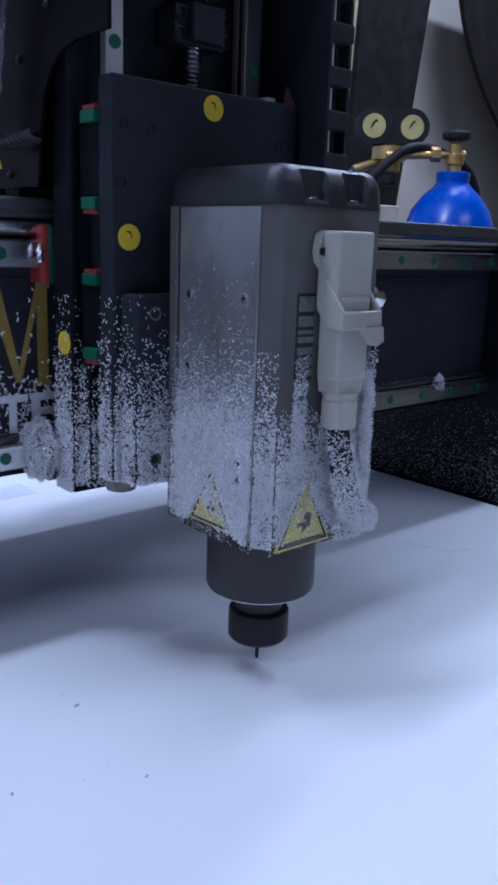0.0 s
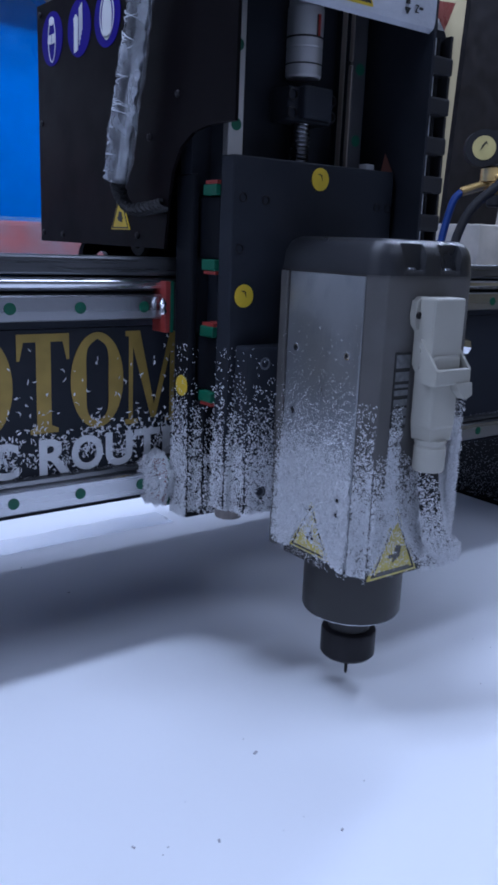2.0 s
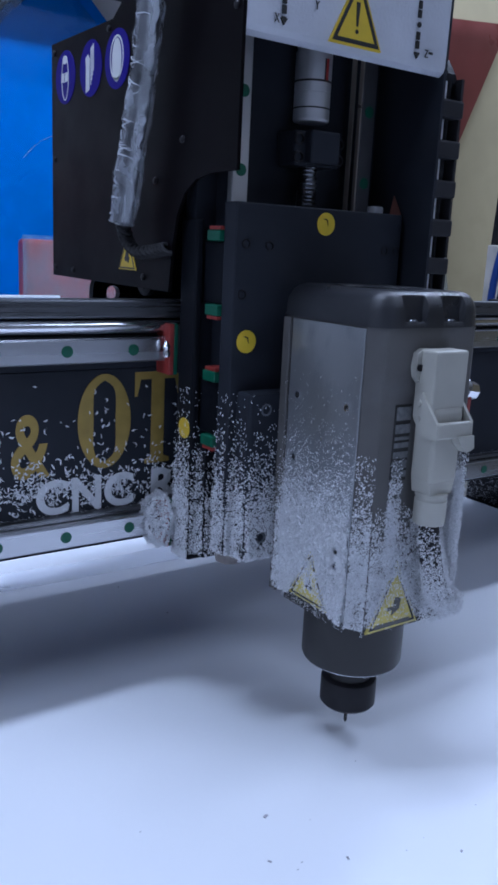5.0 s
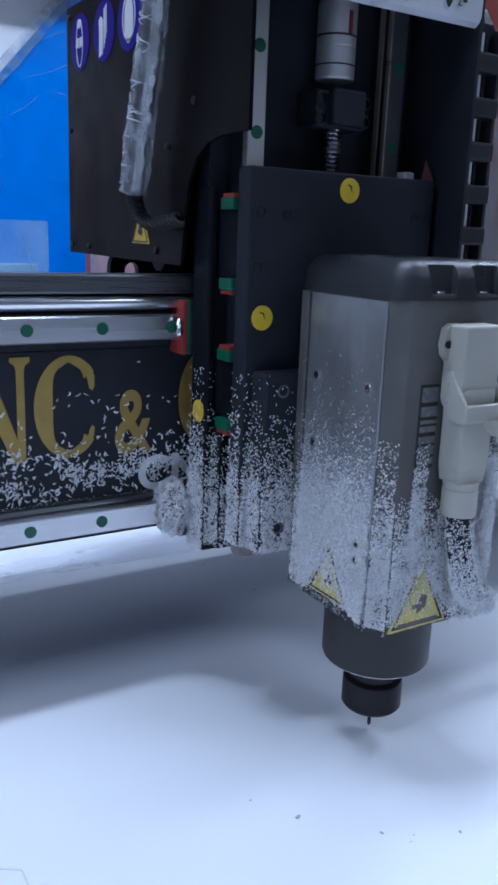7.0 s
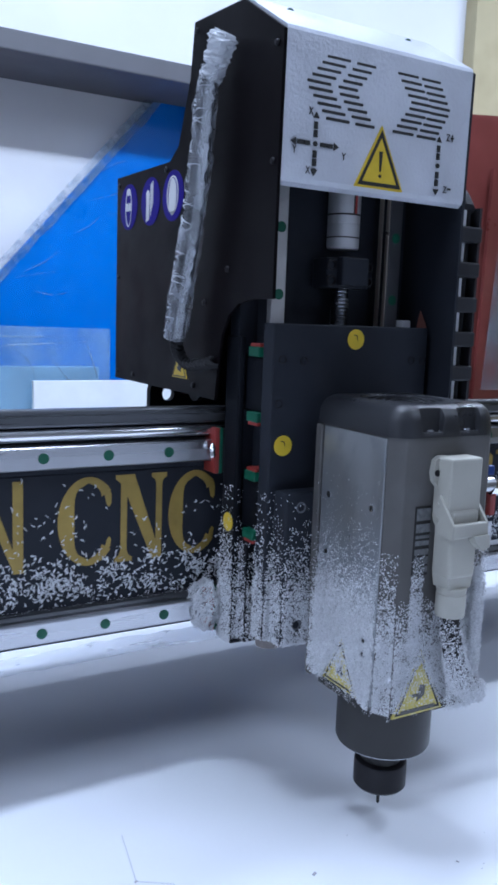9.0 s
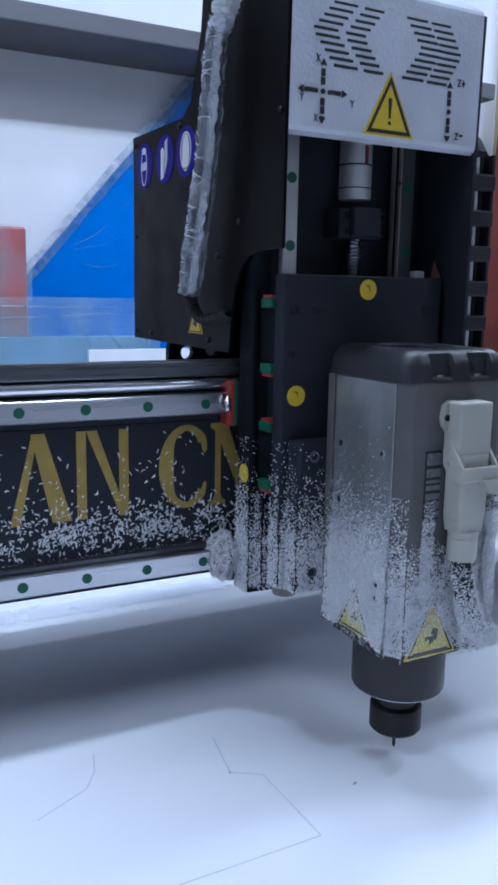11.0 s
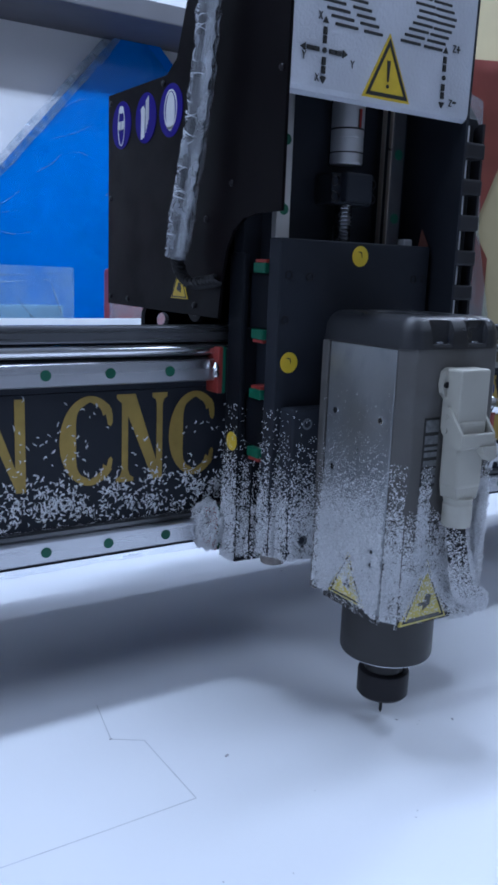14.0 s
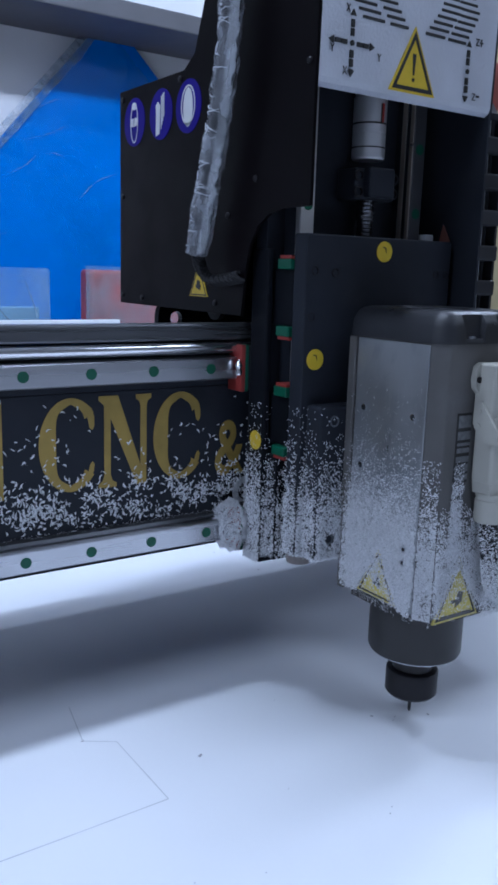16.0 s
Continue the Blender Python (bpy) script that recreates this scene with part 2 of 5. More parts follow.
def lathe(cx, cy, profile, seg=40, bm=None):
    """A turned shape about an upright axis: profile rows of radius, height."""
    bm = bm or bmesh.new()
    rings = [[bm.verts.new((cx + r * math.cos(2 * math.pi * i / seg), cy + r * math.sin(2 * math.pi * i / seg), z)) for i in range(seg)] for r, z in profile]
    for a, b in zip(rings, rings[1:]):
        for i in range(seg):
            bm.faces.new((a[i], a[(i + 1) % seg], b[(i + 1) % seg], b[i]))
    bm.faces.new(rings[0][::-1])
    bm.faces.new(rings[-1])
    return bm


def prism(outline, axis, a0, a1, bm=None):
    """An outline pushed along an axis. axis x: outline rows are y, z; y: x, z; z: x, y."""
    bm = bm or bmesh.new()

    def at(p, a):
        return {"x": (a, p[0], p[1]), "y": (p[0], a, p[1]), "z": (p[0], p[1], a)}[axis]
    lo = [bm.verts.new(at(p, a0)) for p in outline]
    hi = [bm.verts.new(at(p, a1)) for p in outline]
    n = len(outline)
    for i in range(n):
        bm.faces.new((lo[i], lo[(i + 1) % n], hi[(i + 1) % n], hi[i]))
    bm.faces.new(lo[::-1])
    bm.faces.new(hi)
    return bm


def hose(points, radius, seg=12, bm=None, wobble=0.0, seed=1):
    """A tube along a line of points; radius may be a function of the share of the way."""
    bm = bm or bmesh.new()
    rnd = random.Random(seed)
    pts = [Vector(p) for p in points]
    rings = []
    for i, p in enumerate(pts):
        d = (pts[min(i + 1, len(pts) - 1)] - pts[max(i - 1, 0)]).normalized()
        q = d.to_track_quat("Z", "Y")
        r = radius(i / (len(pts) - 1)) if callable(radius) else radius
        rings.append([bm.verts.new(p + q @ Vector((math.cos(2 * math.pi * k / seg), math.sin(2 * math.pi * k / seg), 0)) * r * (1 + wobble * rnd.uniform(-1, 1))) for k in range(seg)])
    for a, b in zip(rings, rings[1:]):
        for k in range(seg):
            bm.faces.new((a[k], a[(k + 1) % seg], b[(k + 1) % seg], b[k]))
    bm.faces.new(rings[0][::-1])
    bm.faces.new(rings[-1])
    return bm


def glide(points, steps):
    """More points on a smooth line through the ones given."""
    pts = [Vector(p) for p in points]
    out = []
    for i in range(len(pts) - 1):
        a, b, c, d = pts[max(i - 1, 0)], pts[i], pts[i + 1], pts[min(i + 2, len(pts) - 1)]
        for k in range(steps):
            t = k / steps
            out.append(0.5 * (2 * b + (c - a) * t + (2 * a - 5 * b + 4 * c - d) * t * t + (3 * b - a - 3 * c + d) * t ** 3))
    return out + [pts[-1]]


def disc(center, axis, r, thick, seg=24, squash=1.0):
    c = Vector(center)
    n = Vector({"x": (-1, 0, 0), "y": (0, -1, 0), "z": (0, 0, 1)}[axis])
    return rod(c, c + n * thick, r, seg=seg)


def chips(name, parent, spots, count, seed, size=(0.0010, 0.0031), lift=0.0026, width=(0.00022, 0.00046), label=""):
    """Loose swarf: many small tapered, curled slivers. spots(rnd) gives a place, the surface's normal and a size factor, or None."""
    rnd = random.Random(seed)
    verts, faces = [], []
    for _ in range(count):
        got = spots(rnd)
        if got is None:
            continue
        p, n, k = got
        n = Vector(n)
        ln, wd = rnd.uniform(*size) * k / 2, rnd.uniform(*width) * k
        if rnd.random() < 0.55:
            q = n.to_track_quat("Z", "Y") @ Euler((rnd.uniform(-0.5, 0.5), rnd.uniform(-0.5, 0.5), rnd.uniform(-3.1, 3.1))).to_quaternion()
        else:
            q = Euler((rnd.uniform(-3.1, 3.1), rnd.uniform(-3.1, 3.1), rnd.uniform(-3.1, 3.1))).to_quaternion()
        bow, lean = rnd.uniform(-0.55, 0.55) * ln, rnd.uniform(-0.35, 0.35) * ln
        base = Vector(p) + n * (wd * 0.5 + rnd.random() ** 2 * lift)
        at = len(verts)
        verts.append(base + q @ Vector((-ln, -bow, -lean)))
        for sx in (-0.42, 0.42):
            for cy, cz in ((-1.0, -0.35), (1.0, -0.35), (0.0, 0.65)):
                verts.append(base + q @ Vector((sx * ln, bow * 0.6 + cy * wd, lean * 0.6 + cz * wd)))
        verts.append(base + q @ Vector((ln, -bow, -lean)))
        a, b = at + 1, at + 4
        for i in range(3):
            j = (i + 1) % 3
            faces += [(at, a + j, a + i), (a + i, a + j, b + j, b + i), (b + i, b + j, at + 7)]
    me = bpy.data.meshes.new(name)
    me.from_pydata(verts, [], faces)
    me.materials.append(CHIP)
    ob = new(name, me)
    ob.parent = parent
    return tagged(ob, label or "loose curled white plastic chips", kind="stuff")


def lettering(text, height, bold=0.0):
    """The outline mesh of a word in the built-in font, scaled to a cap height, lying in x and z and facing -y."""
    cu = bpy.data.curves.new("word", "FONT")
    cu.body, cu.extrude, cu.offset = text, 0.006, bold
    ob = bpy.data.objects.new("word", cu)
    scene.collection.objects.link(ob)
    me = bpy.data.meshes.new_from_object(ob.evaluated_get(bpy.context.evaluated_depsgraph_get()))
    bpy.data.objects.remove(ob)
    bm = bmesh.new()
    bm.from_mesh(me)
    bpy.data.meshes.remove(me)
    for v in bm.verts:
        v.co = Vector((v.co.x, -v.co.z, v.co.y))
    return bm


def fit_to(bm, x0, x1, z0, z1, y, thick=0.0006):
    """Stretch a flat glyph into a field of a plane that faces -y."""
    xs, ys, zs = [[v.co[i] for v in bm.verts] for i in range(3)]
    for v in bm.verts:
        v.co = Vector((x0 + (v.co.x - min(xs)) / (max(xs) - min(xs)) * (x1 - x0),
                       y - thick * (v.co.y - max(ys)) / (min(ys) - max(ys)),
                       z0 + (v.co.z - min(zs)) / (max(zs) - min(zs)) * (z1 - z0)))
    return bm

# ---- room ----
bm = box(-3.2, 4.2, -3.2, 2.62, -0.9, -0.8)
solid("floor", bm, FLOOR, "grey concrete workshop floor", "floor", kind="structure")
solid("wall_north", box(-3.2, 4.2, 2.5, 2.62, -0.8, 2.2), WALL, "white painted workshop wall", "wall", kind="structure")
# South and west walls are unseen, added to close the room and bounce light.
solid("wall_south", box(-3.2, 4.2, -3.3, -3.2, -0.8, 2.2), BOUNCE_WALL, "unseen plain grey wall that sets the bounce light", "wall", kind="structure")
solid("wall_west", box(-3.3, -3.2, -3.3, 2.62, -0.8, 2.2), BOUNCE_WALL, "unseen plain grey wall that sets the bounce light", "wall", kind="structure")
solid("wall_east", box(4.2, 4.3, -3.3, 2.62, -0.8, 2.2), BEIGE, "cream painted workshop wall", "wall", kind="structure")
solid("ceiling", box(-3.3, 4.3, -3.3, 2.62, 2.2, 2.3), WALL, "white ceiling", "ceiling", kind="structure")

# ---- machine bed and sheet ----
bed = thing("machine_bed", "grey steel router bed under a white plastic sheet", "machine bed")
part("bed_top", box(-1.1, 0.975, -1.2, 2.05, -0.06, -0.0105, 0.003), BED, bed)
for x in (-1.0, 0.87):
    for y in (-1.1, 1.9):
        part("leg", box(x, x + 0.1, y, y + 0.1, -0.8, -0.06, 0.004), BED, bed)
part("side_rail", box(0.98, 1.06, -1.2, 2.05, -0.16, -0.03, 0.003), BED, bed)


def sheet_mesh():
    bm = box(-1.0, 0.97, -0.9, 1.75, -0.010, 0.0, 0.0015, 1)
    return bm


sheet = thing("plastic_sheet", "large white matt plastic sheet lying on the router bed", "plastic sheet")
part("board", sheet_mesh(), SHEET, sheet)


def score(points, width=0.0010, name="pencil_line"):
    bm = bmesh.new()
    for a, b in zip(points, points[1:]):
        a, b = Vector((*a, 0)), Vector((*b, 0))
        d = (b - a).normalized()
        side = Vector((-d.y, d.x, 0)) * width / 2
        vs = [bm.verts.new(p + o + Vector((0, 0, h))) for h in (-0.0008, 0.00015) for p, o in ((a, side), (a, -side), (b, -side), (b, side))]
        for f in ((4, 5, 6, 7), (0, 1, 5, 4), (1, 2, 6, 5), (2, 3, 7, 6), (3, 0, 4, 7)):
            bm.faces.new([vs[i] for i in f])
    part(name, bm, PENCIL, sheet, "faint grey scored line")


for pts in (
        [(-0.0800, 0.6020), (-0.0912, 0.5415), (-0.0660, 0.5255), (-0.0650, 0.4310), (-0.1400, 0.4300), (-0.3000, 0.4290)],
        [(-0.1920, 0.6250), (-0.2000, 0.5960), (-0.2140, 0.5740), (-0.2630, 0.5490)], [(0.755, 0.555), (0.765, 0.527), (0.777, 0.500), (0.800, 0.490)]):
    score(pts)
for x, y, a in ((-0.0915, 0.5410, 0.3), (0.2067, 0.4168, 1.2), (0.2806, 0.3801, 0.5), (0.158, 0.442, 2.0), (0.2676, 0.9111, 0.9), (0.2853, 0.8202, 0.4), (0.7646, 0.5274, 1.0)):
    fl = box(-0.0015, 0.0015, -0.0008, 0.0008, 0, 0.0005, 0.0003, 1)
    bmesh.ops.rotate(fl, verts=fl.verts, cent=(0, 0, 0), matrix=Matrix.Rotation(a, 3, "Z"))
    bmesh.ops.translate(fl, verts=fl.verts, vec=(x, y, 0.0001))
    solid("swarf_flake", fl, SPECK, "small dark chip lying on the sheet", "chip", group="chips on the sheet")

# ---- gantry ----
gantry = thing("machine_gantry", "black router gantry beam with steel guide rails and gold lettering", "gantry")
X0, X1 = -1.05, 1.06
part("beam", box(X0, X1, 0.626, 0.700, 0.135, 0.344, 0.003), BLACK_PAINT, gantry, "black painted steel beam")
part("rear_beam", box(X0, X1, 0.7005, 0.855, 0.120, 0.255, 0.003), BLACK_PAINT, gantry, "black painted rear beam")
part("top_plate", box(X0, X1, 0.606, 0.6200, 0.3445, 0.3605, 0.0022), TOP_STEEL, gantry, "satin grey metal top plate")
part("ball_screw", rod((X0, 0.6100, 0.3375), (X1, 0.6100, 0.3375), 0.0058), BRIGHT_STEEL, gantry, "long polished steel screw", smooth=True)
part("upper_bed", box(X0, X1, 0.6195, 0.626, 0.300, 0.344), PLATE_BLACK, gantry)
name_plate = part("name_plate", box(X0, X1, 0.6205, 0.6262, 0.1690, 0.2995, 0.0008), PLATE_BLACK, gantry, "glossy black lettered panel")
part("lower_ledge", prism([(0.6200, 0.1730), (0.613, 0.1722), (0.611, 0.1690), (0.6200, 0.1688)], "x", X0, X1), TOP_STEEL, gantry, "grey metal ledge with dust")


def rail_outline(z, y0=0.6026):
    h = 0.0105
    return [(y0, z + h - 0.0016), (y0 + 0.0016, z + h), (y0 + 0.004, z + h), (y0 + 0.0065, z + h - 0.003), (y0 + 0.0095, z + h - 0.003), (y0 + 0.012, z + h), (y0 + 0.0195, z + h),
            (y0 + 0.0195, z - h), (y0 + 0.012, z - h), (y0 + 0.0095, z - h + 0.003), (y0 + 0.0065, z - h + 0.003), (y0 + 0.004, z - h), (y0 + 0.0012, z - h), (y0, z - h + 0.0012)]


cap_mesh = mesh_of(disc((0, 0, 0), "y", 0.0049, 0.0006, 20), GREEN, "bolt_cap")
for z, word, first in ((0.318, "upper_rail", 0.2376), (0.1575, "lower_rail", 0.2360)):
    rail = part(word, prism(rail_outline(z), "x", X0, X1), STEEL, gantry, "ground steel guide rail")
    for k in range(-17, 18):
        x = first + 0.06 * k
        if X0 < x < X1:
            c = new("bolt_cap", cap_mesh)
            c.parent, c.location = rail, (x, 0.6026, z)
            tagged(c, "round green plastic bolt cap")
part("lower_seat", box(X0, X1, 0.6222, 0.6259, 0.146, 0.1685), PLATE_BLACK, gantry)
gleg = part("end_leg", box(0.985, 1.06, 0.50, 0.90, -0.02, 0.3440, 0.003), BLACK_PAINT, gantry, "black end plate dusted with chips")
part("end_leg", box(-1.13, -1.055, 0.50, 0.90, -0.02, 0.3440, 0.003), BLACK_PAINT, gantry, "black end plate")

# gold letters: strokes with serifs
LY = 0.6204


def bars(shapes):
    bm = bmesh.new()
    for k, outline in enumerate(shapes):
        prism(outline, "y", -0.09 * k, 1.0, bm)
    return bm


def ring(x0, x1, z0, z1, thick, thin, gap=None, steps=40):
    cx, cz, a, b = (x0 + x1) / 2, (z0 + z1) / 2, (x1 - x0) / 2, (z1 - z0) / 2
    bm = bmesh.new()
    start, end = gap or (0, 360)
    full = gap is None
    n = steps if full else steps + 1
    rows = []
    for i in range(n):
        t = radians(start + (end - start) * i / steps)
        w = thin + (thick - thin) * abs(math.cos(t)) ** 1.3
        c, s = math.cos(t), math.sin(t)
        rows.append([bm.verts.new((cx + (a - k * w) * c, y, cz + (b - k * min(w, thin * 1.4)) * s)) for y in (0, 1) for k in (0, 1)])
    for i in range(n if full else n - 1):
        p, q = rows[i], rows[(i + 1) % n]
        for f in ((0, 1), (1, 3), (3, 2), (2, 0)):
            bm.faces.new((p[f[0]], p[f[1]], q[f[1]], q[f[0]]))
    if not full:
        for p in (rows[0], rows[-1]):
            bm.faces.new((p[0], p[1], p[3], p[2]))
    return bm


def rect(x0, x1, z0, z1):
    return [(x0, z0), (x1, z0), (x1, z1), (x0, z1)]


def serif(x, half, z, up):
    """A foot that flares out from a stem: up 1 at the base line, -1 at the top."""
    return [(x - half, z), (x + half, z), (x + half, z + up * 0.045), (x + half * 0.55, z + up * 0.075), (x + half * 0.34, z + up * 0.14),
            (x - half * 0.34, z + up * 0.14), (x - half * 0.55, z + up * 0.075), (x - half, z + up * 0.045)]


def gold_letter(ch):
    """A roman capital in a field one wide and one high."""
    k, s = 0.20, 0.055
    if ch == "O":
        return ring(0, 1, -0.02, 1.02, 0.29, 0.07)
    if ch == "C":
        bm = ring(0, 1.12, -0.02, 1.02, 0.30, 0.07, (42, 318))
        prism([(0.80, 0.97), (0.93, 0.90), (0.985, 0.80), (0.985, 0.70), (0.95, 0.655), (0.90, 0.68), (0.86, 0.80), (0.78, 0.90)], "y", -0.1, 1.0, bm)
        return prism([(0.80, 0.035), (0.90, 0.09), (0.97, 0.19), (0.985, 0.27), (0.95, 0.30), (0.91, 0.27), (0.87, 0.18), (0.78, 0.11)], "y", -0.2, 1.0, bm)
    if ch == "N":
        return bars([rect(0.10, 0.22, 0, 1), rect(0.79, 0.91, 0, 1), [(0.06, 1), (0.36, 1), (0.91, 0), (0.72, 0)], serif(0.16, 0.17, 0, 1), [(0.0, 1.0), (0.0, 0.955), (0.10, 0.90), (0.22, 1.0)], serif(0.85, 0.15, 1, -1)])
    if ch == "T":
        return bars([rect(0.36, 0.64, 0, 1), rect(0, 1, 0.92, 1), [(0, 1), (0, 0.74), (0.05, 0.74), (0.13, 0.93)], [(1, 1), (1, 0.74), (0.95, 0.74), (0.87, 0.93)], serif(0.5, 0.27, 0, 1)])
    if ch == "M":
        return bars([rect(0.06, 0.13, 0, 1), rect(0.80, 0.96, 0, 1), [(0.06, 1), (0.25, 1), (0.56, 0.05), (0.46, 0.05)], [(0.80, 1), (0.88, 1), (0.54, 0.05), (0.46, 0.05)], rect(0, 0.22, 0, s), rect(0.72, 1.0, 0, s), rect(0, 0.2, 1 - s, 1), rect(0.85, 1.0, 1 - s, 1)])
    if ch == "A":
        return bars([[(0.44, 1), (0.56, 1), (0.95, 0), (0.74, 0)], [(0.44, 1), (0.50, 1), (0.16, 0), (0.09, 0)], rect(0.25, 0.75, 0.30, 0.36), rect(0, 0.28, 0, s), rect(0.66, 1, 0, s)])
    if ch == "Y":
        return bars([rect(0.40, 0.62, 0, 0.5), [(0.05, 1), (0.27, 1), (0.60, 0.42), (0.42, 0.42)], [(0.88, 1), (0.95, 1), (0.60, 0.42), (0.52, 0.42)], rect(0.26, 0.76, 0, s), rect(0, 0.34, 1 - s, 1), rect(0.76, 1, 1 - s, 1)])
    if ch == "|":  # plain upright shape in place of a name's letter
        return bars([[(0.36, 1), (0.58, 1), (1.0, 0), (0.68, 0)], [(0.38, 1), (0.48, 1), (0.16, 0), (0.0, 0)]])
    if ch == "/":
        return bars([rect(0.06, 0.22, 0, 1), rect(0.78, 0.94, 0, 1), [(0.22, 1), (0.40, 1), (0.80, 0.22), (0.80, 0)]])
    return lettering(ch, 1, 0.02)


def gold(ch, x0, x1, z0=0.2105, z1=0.2955):
    part("gold_letter", fit_to(gold_letter(ch), x0, x1, z0, z1, LY), GOLD, name_plate, "gold vinyl letter")


for ch, x0, x1 in (("|", -0.250, -0.192), ("/", -0.187, -0.136), ("C", -0.1045, -0.0528), ("N", -0.0490, 0.0040), ("C", 0.0065, 0.0570),
                   ("O", 0.1340, 0.1845), ("T", 0.1885, 0.2350), ("O", 0.2362, 0.2868), ("M", 0.2890, 0.3470), ("A", 0.3525, 0.4040),
                   ("S", 0.4090, 0.4480), ("Y", 0.4510, 0.5040), ("O", 0.5060, 0.5560), ("N", 0.5600, 0.6130)):
    gold(ch, x0, x1)
gold("&", 0.0750, 0.1090, 0.2080, 0.2640)
for ch, x0, x1 in (("C", 0.0960, 0.1250), ("N", 0.1285, 0.1560), ("C", 0.1590, 0.1880), ("R", 0.2060, 0.2340), ("O", 0.2360, 0.2660), ("U", 0.2690, 0.2960),
                   ("T", 0.2980, 0.3250), ("E", 0.3280, 0.3510), ("R", 0.3540, 0.3820), ("&", 0.3980, 0.4300), ("L", 0.4450, 0.4680), ("A", 0.4690, 0.4990), ("S", 0.5010, 0.5280),
                   ("E", 0.5310, 0.5540), ("R", 0.5570, 0.5850)):
    part("white_letter", fit_to(lettering(ch, 1, 0.03), x0, x1, 0.1735, 0.2050, LY - 0.0008), WHITE_VINYL, name_plate, "white vinyl letter")

# ---- z head ----
head = thing("router_head", "black router carriage with silver cover, guide rails and warning stickers", "router carriage")
side = [(0.4945, 0.463), (0.4945, 0.5580), (0.4925, 0.676), (0.560, 0.717), (0.657, 0.724), (0.664, 0.674), (0.688, 0.615), (0.709, 0.603), (0.858, 0.6045),
        (0.858, 0.369), (0.594, 0.368), (0.588, 0.410), (0.582, 0.432), (0.570, 0.449), (0.552, 0.459), (0.530, 0.4625)]
left_panel = part("side_panel", prism(side, "x", 0.3070, 0.3100), PANEL_PAINT, head, "black sheet metal side panel")
# Right panel takes a lighter black than the left, to brighten its inner face.
part("side_panel", prism([(0.4945, 0.30)] + side[1:10] + [(0.62, 0.30)], "x", 0.5120, 0.5150), PLATE_BLACK, head, "black sheet metal side panel")
part("back_box", box(0.3102, 0.5118, 0.70, 0.857, 0.371, 0.602), PANEL_PAINT, head)
part("back_plate", box(0.3215, 0.5118, 0.575, 0.592, 0.135, 0.66), PLATE_BLACK, head, "black carriage plate")
part("top_box", box(0.3102, 0.5118, 0.58, 0.66, 0.655, 0.712), PANEL_PAINT, head)
screw_mesh = mesh_of(lathe(0, 0, [(0.0030, 0), (0.0030, 0.0010), (0.0022, 0.0020), (0.0008, 0.0022)], 12), NUT_BLACK, "panel_screw")
for y, z in ((0.85, 0.595), (0.716, 0.596), (0.85, 0.49), (0.85, 0.378), (0.80, 0.377), (0.64, 0.378), (0.651, 0.715), (0.502, 0.667), (0.502, 0.575), (0.62, 0.46), (0.575, 0.49)):
    sc = new("panel_screw", screw_mesh)
    sc.parent, sc.matrix_basis = left_panel, pose(0.3070, y, z, 0, -90, 0)

# silver cover: a bent sheet
cover_line = [(0.500, 0.5560), (0.4955, 0.5590), (0.4940, 0.563), (0.4925, 0.6765), (0.4940, 0.680), (0.560, 0.7195), (0.657, 0.7265), (0.657, 0.7240), (0.560, 0.7170), (0.4965, 0.6775), (0.4965, 0.564), (0.500, 0.5585)]
cover = part("cover", prism(cover_line, "x", 0.3102, 0.5118), SILVER_PAINT, head, "hammered silver sheet cover with slots")
CY = 0.4930


def slot(x, z, w):
    bm = box(x - w / 2, x + w / 2, CY - 0.0007, CY + 0.001, z - 0.0012, z + 0.0012, 0.0005, 1)
    part("vent_slot", bm, INK, cover, "narrow dark vent slot")


for i in range(10):
    z = 0.6620 - i * 0.0054
    out = 0.0225 * max(0, 1 - abs(i - 4.3) / 4.8)
    slot(0.3640 - out, z, 0.0240)
    slot(0.3925 - out * (0.95 if i else 1), z - 0.0003, 0.0205)
    slot(0.4340 + out * 0.9, z - 0.0005, 0.0235)
    slot(0.4610 + out * 0.7, z - 0.0008, 0.0225)


def arrow(x, z, dx, dz, y):
    """A small arrowhead that points along dx, dz."""
    a, w = 0.0048, 0.0030
    return prism([(x + dx * a, z + dz * a), (x - dz * w, z + dx * w), (x + dz * w, z - dx * w)], "y", y - 0.0007, y + 0.001)


def cross(x, z, reach, sides):
    for dx, dz in ((1, 0), (-1, 0), (0, 1), (0, -1))[0 if sides else 2:]:
        part("arrow", arrow(x + dx * reach * 0.80, z + dz * reach * 0.86, dx, dz, CY), INK, cover, "black printed arrow")
        for k in (0.22, 0.50):
            a, b = (k * reach, (k + 0.24) * reach)
            bx = sorted((x + dx * a, x + dx * b)) if dx else (x - 0.0017, x + 0.0017)
            bz = sorted((z + dz * a, z + dz * b)) if dz else (z - 0.0017, z + 0.0017)
            part("arrow_bar", box(bx[0], bx[1], CY - 0.0007, CY + 0.001, bz[0], bz[1]), INK, cover)
    part("arrow_hub", disc((x, CY, z), "y", 0.0022, 0.0007, 12), INK, cover)


cross(0.3415, 0.5915, 0.0240, True)
cross(0.4765, 0.5900, 0.0240, False)
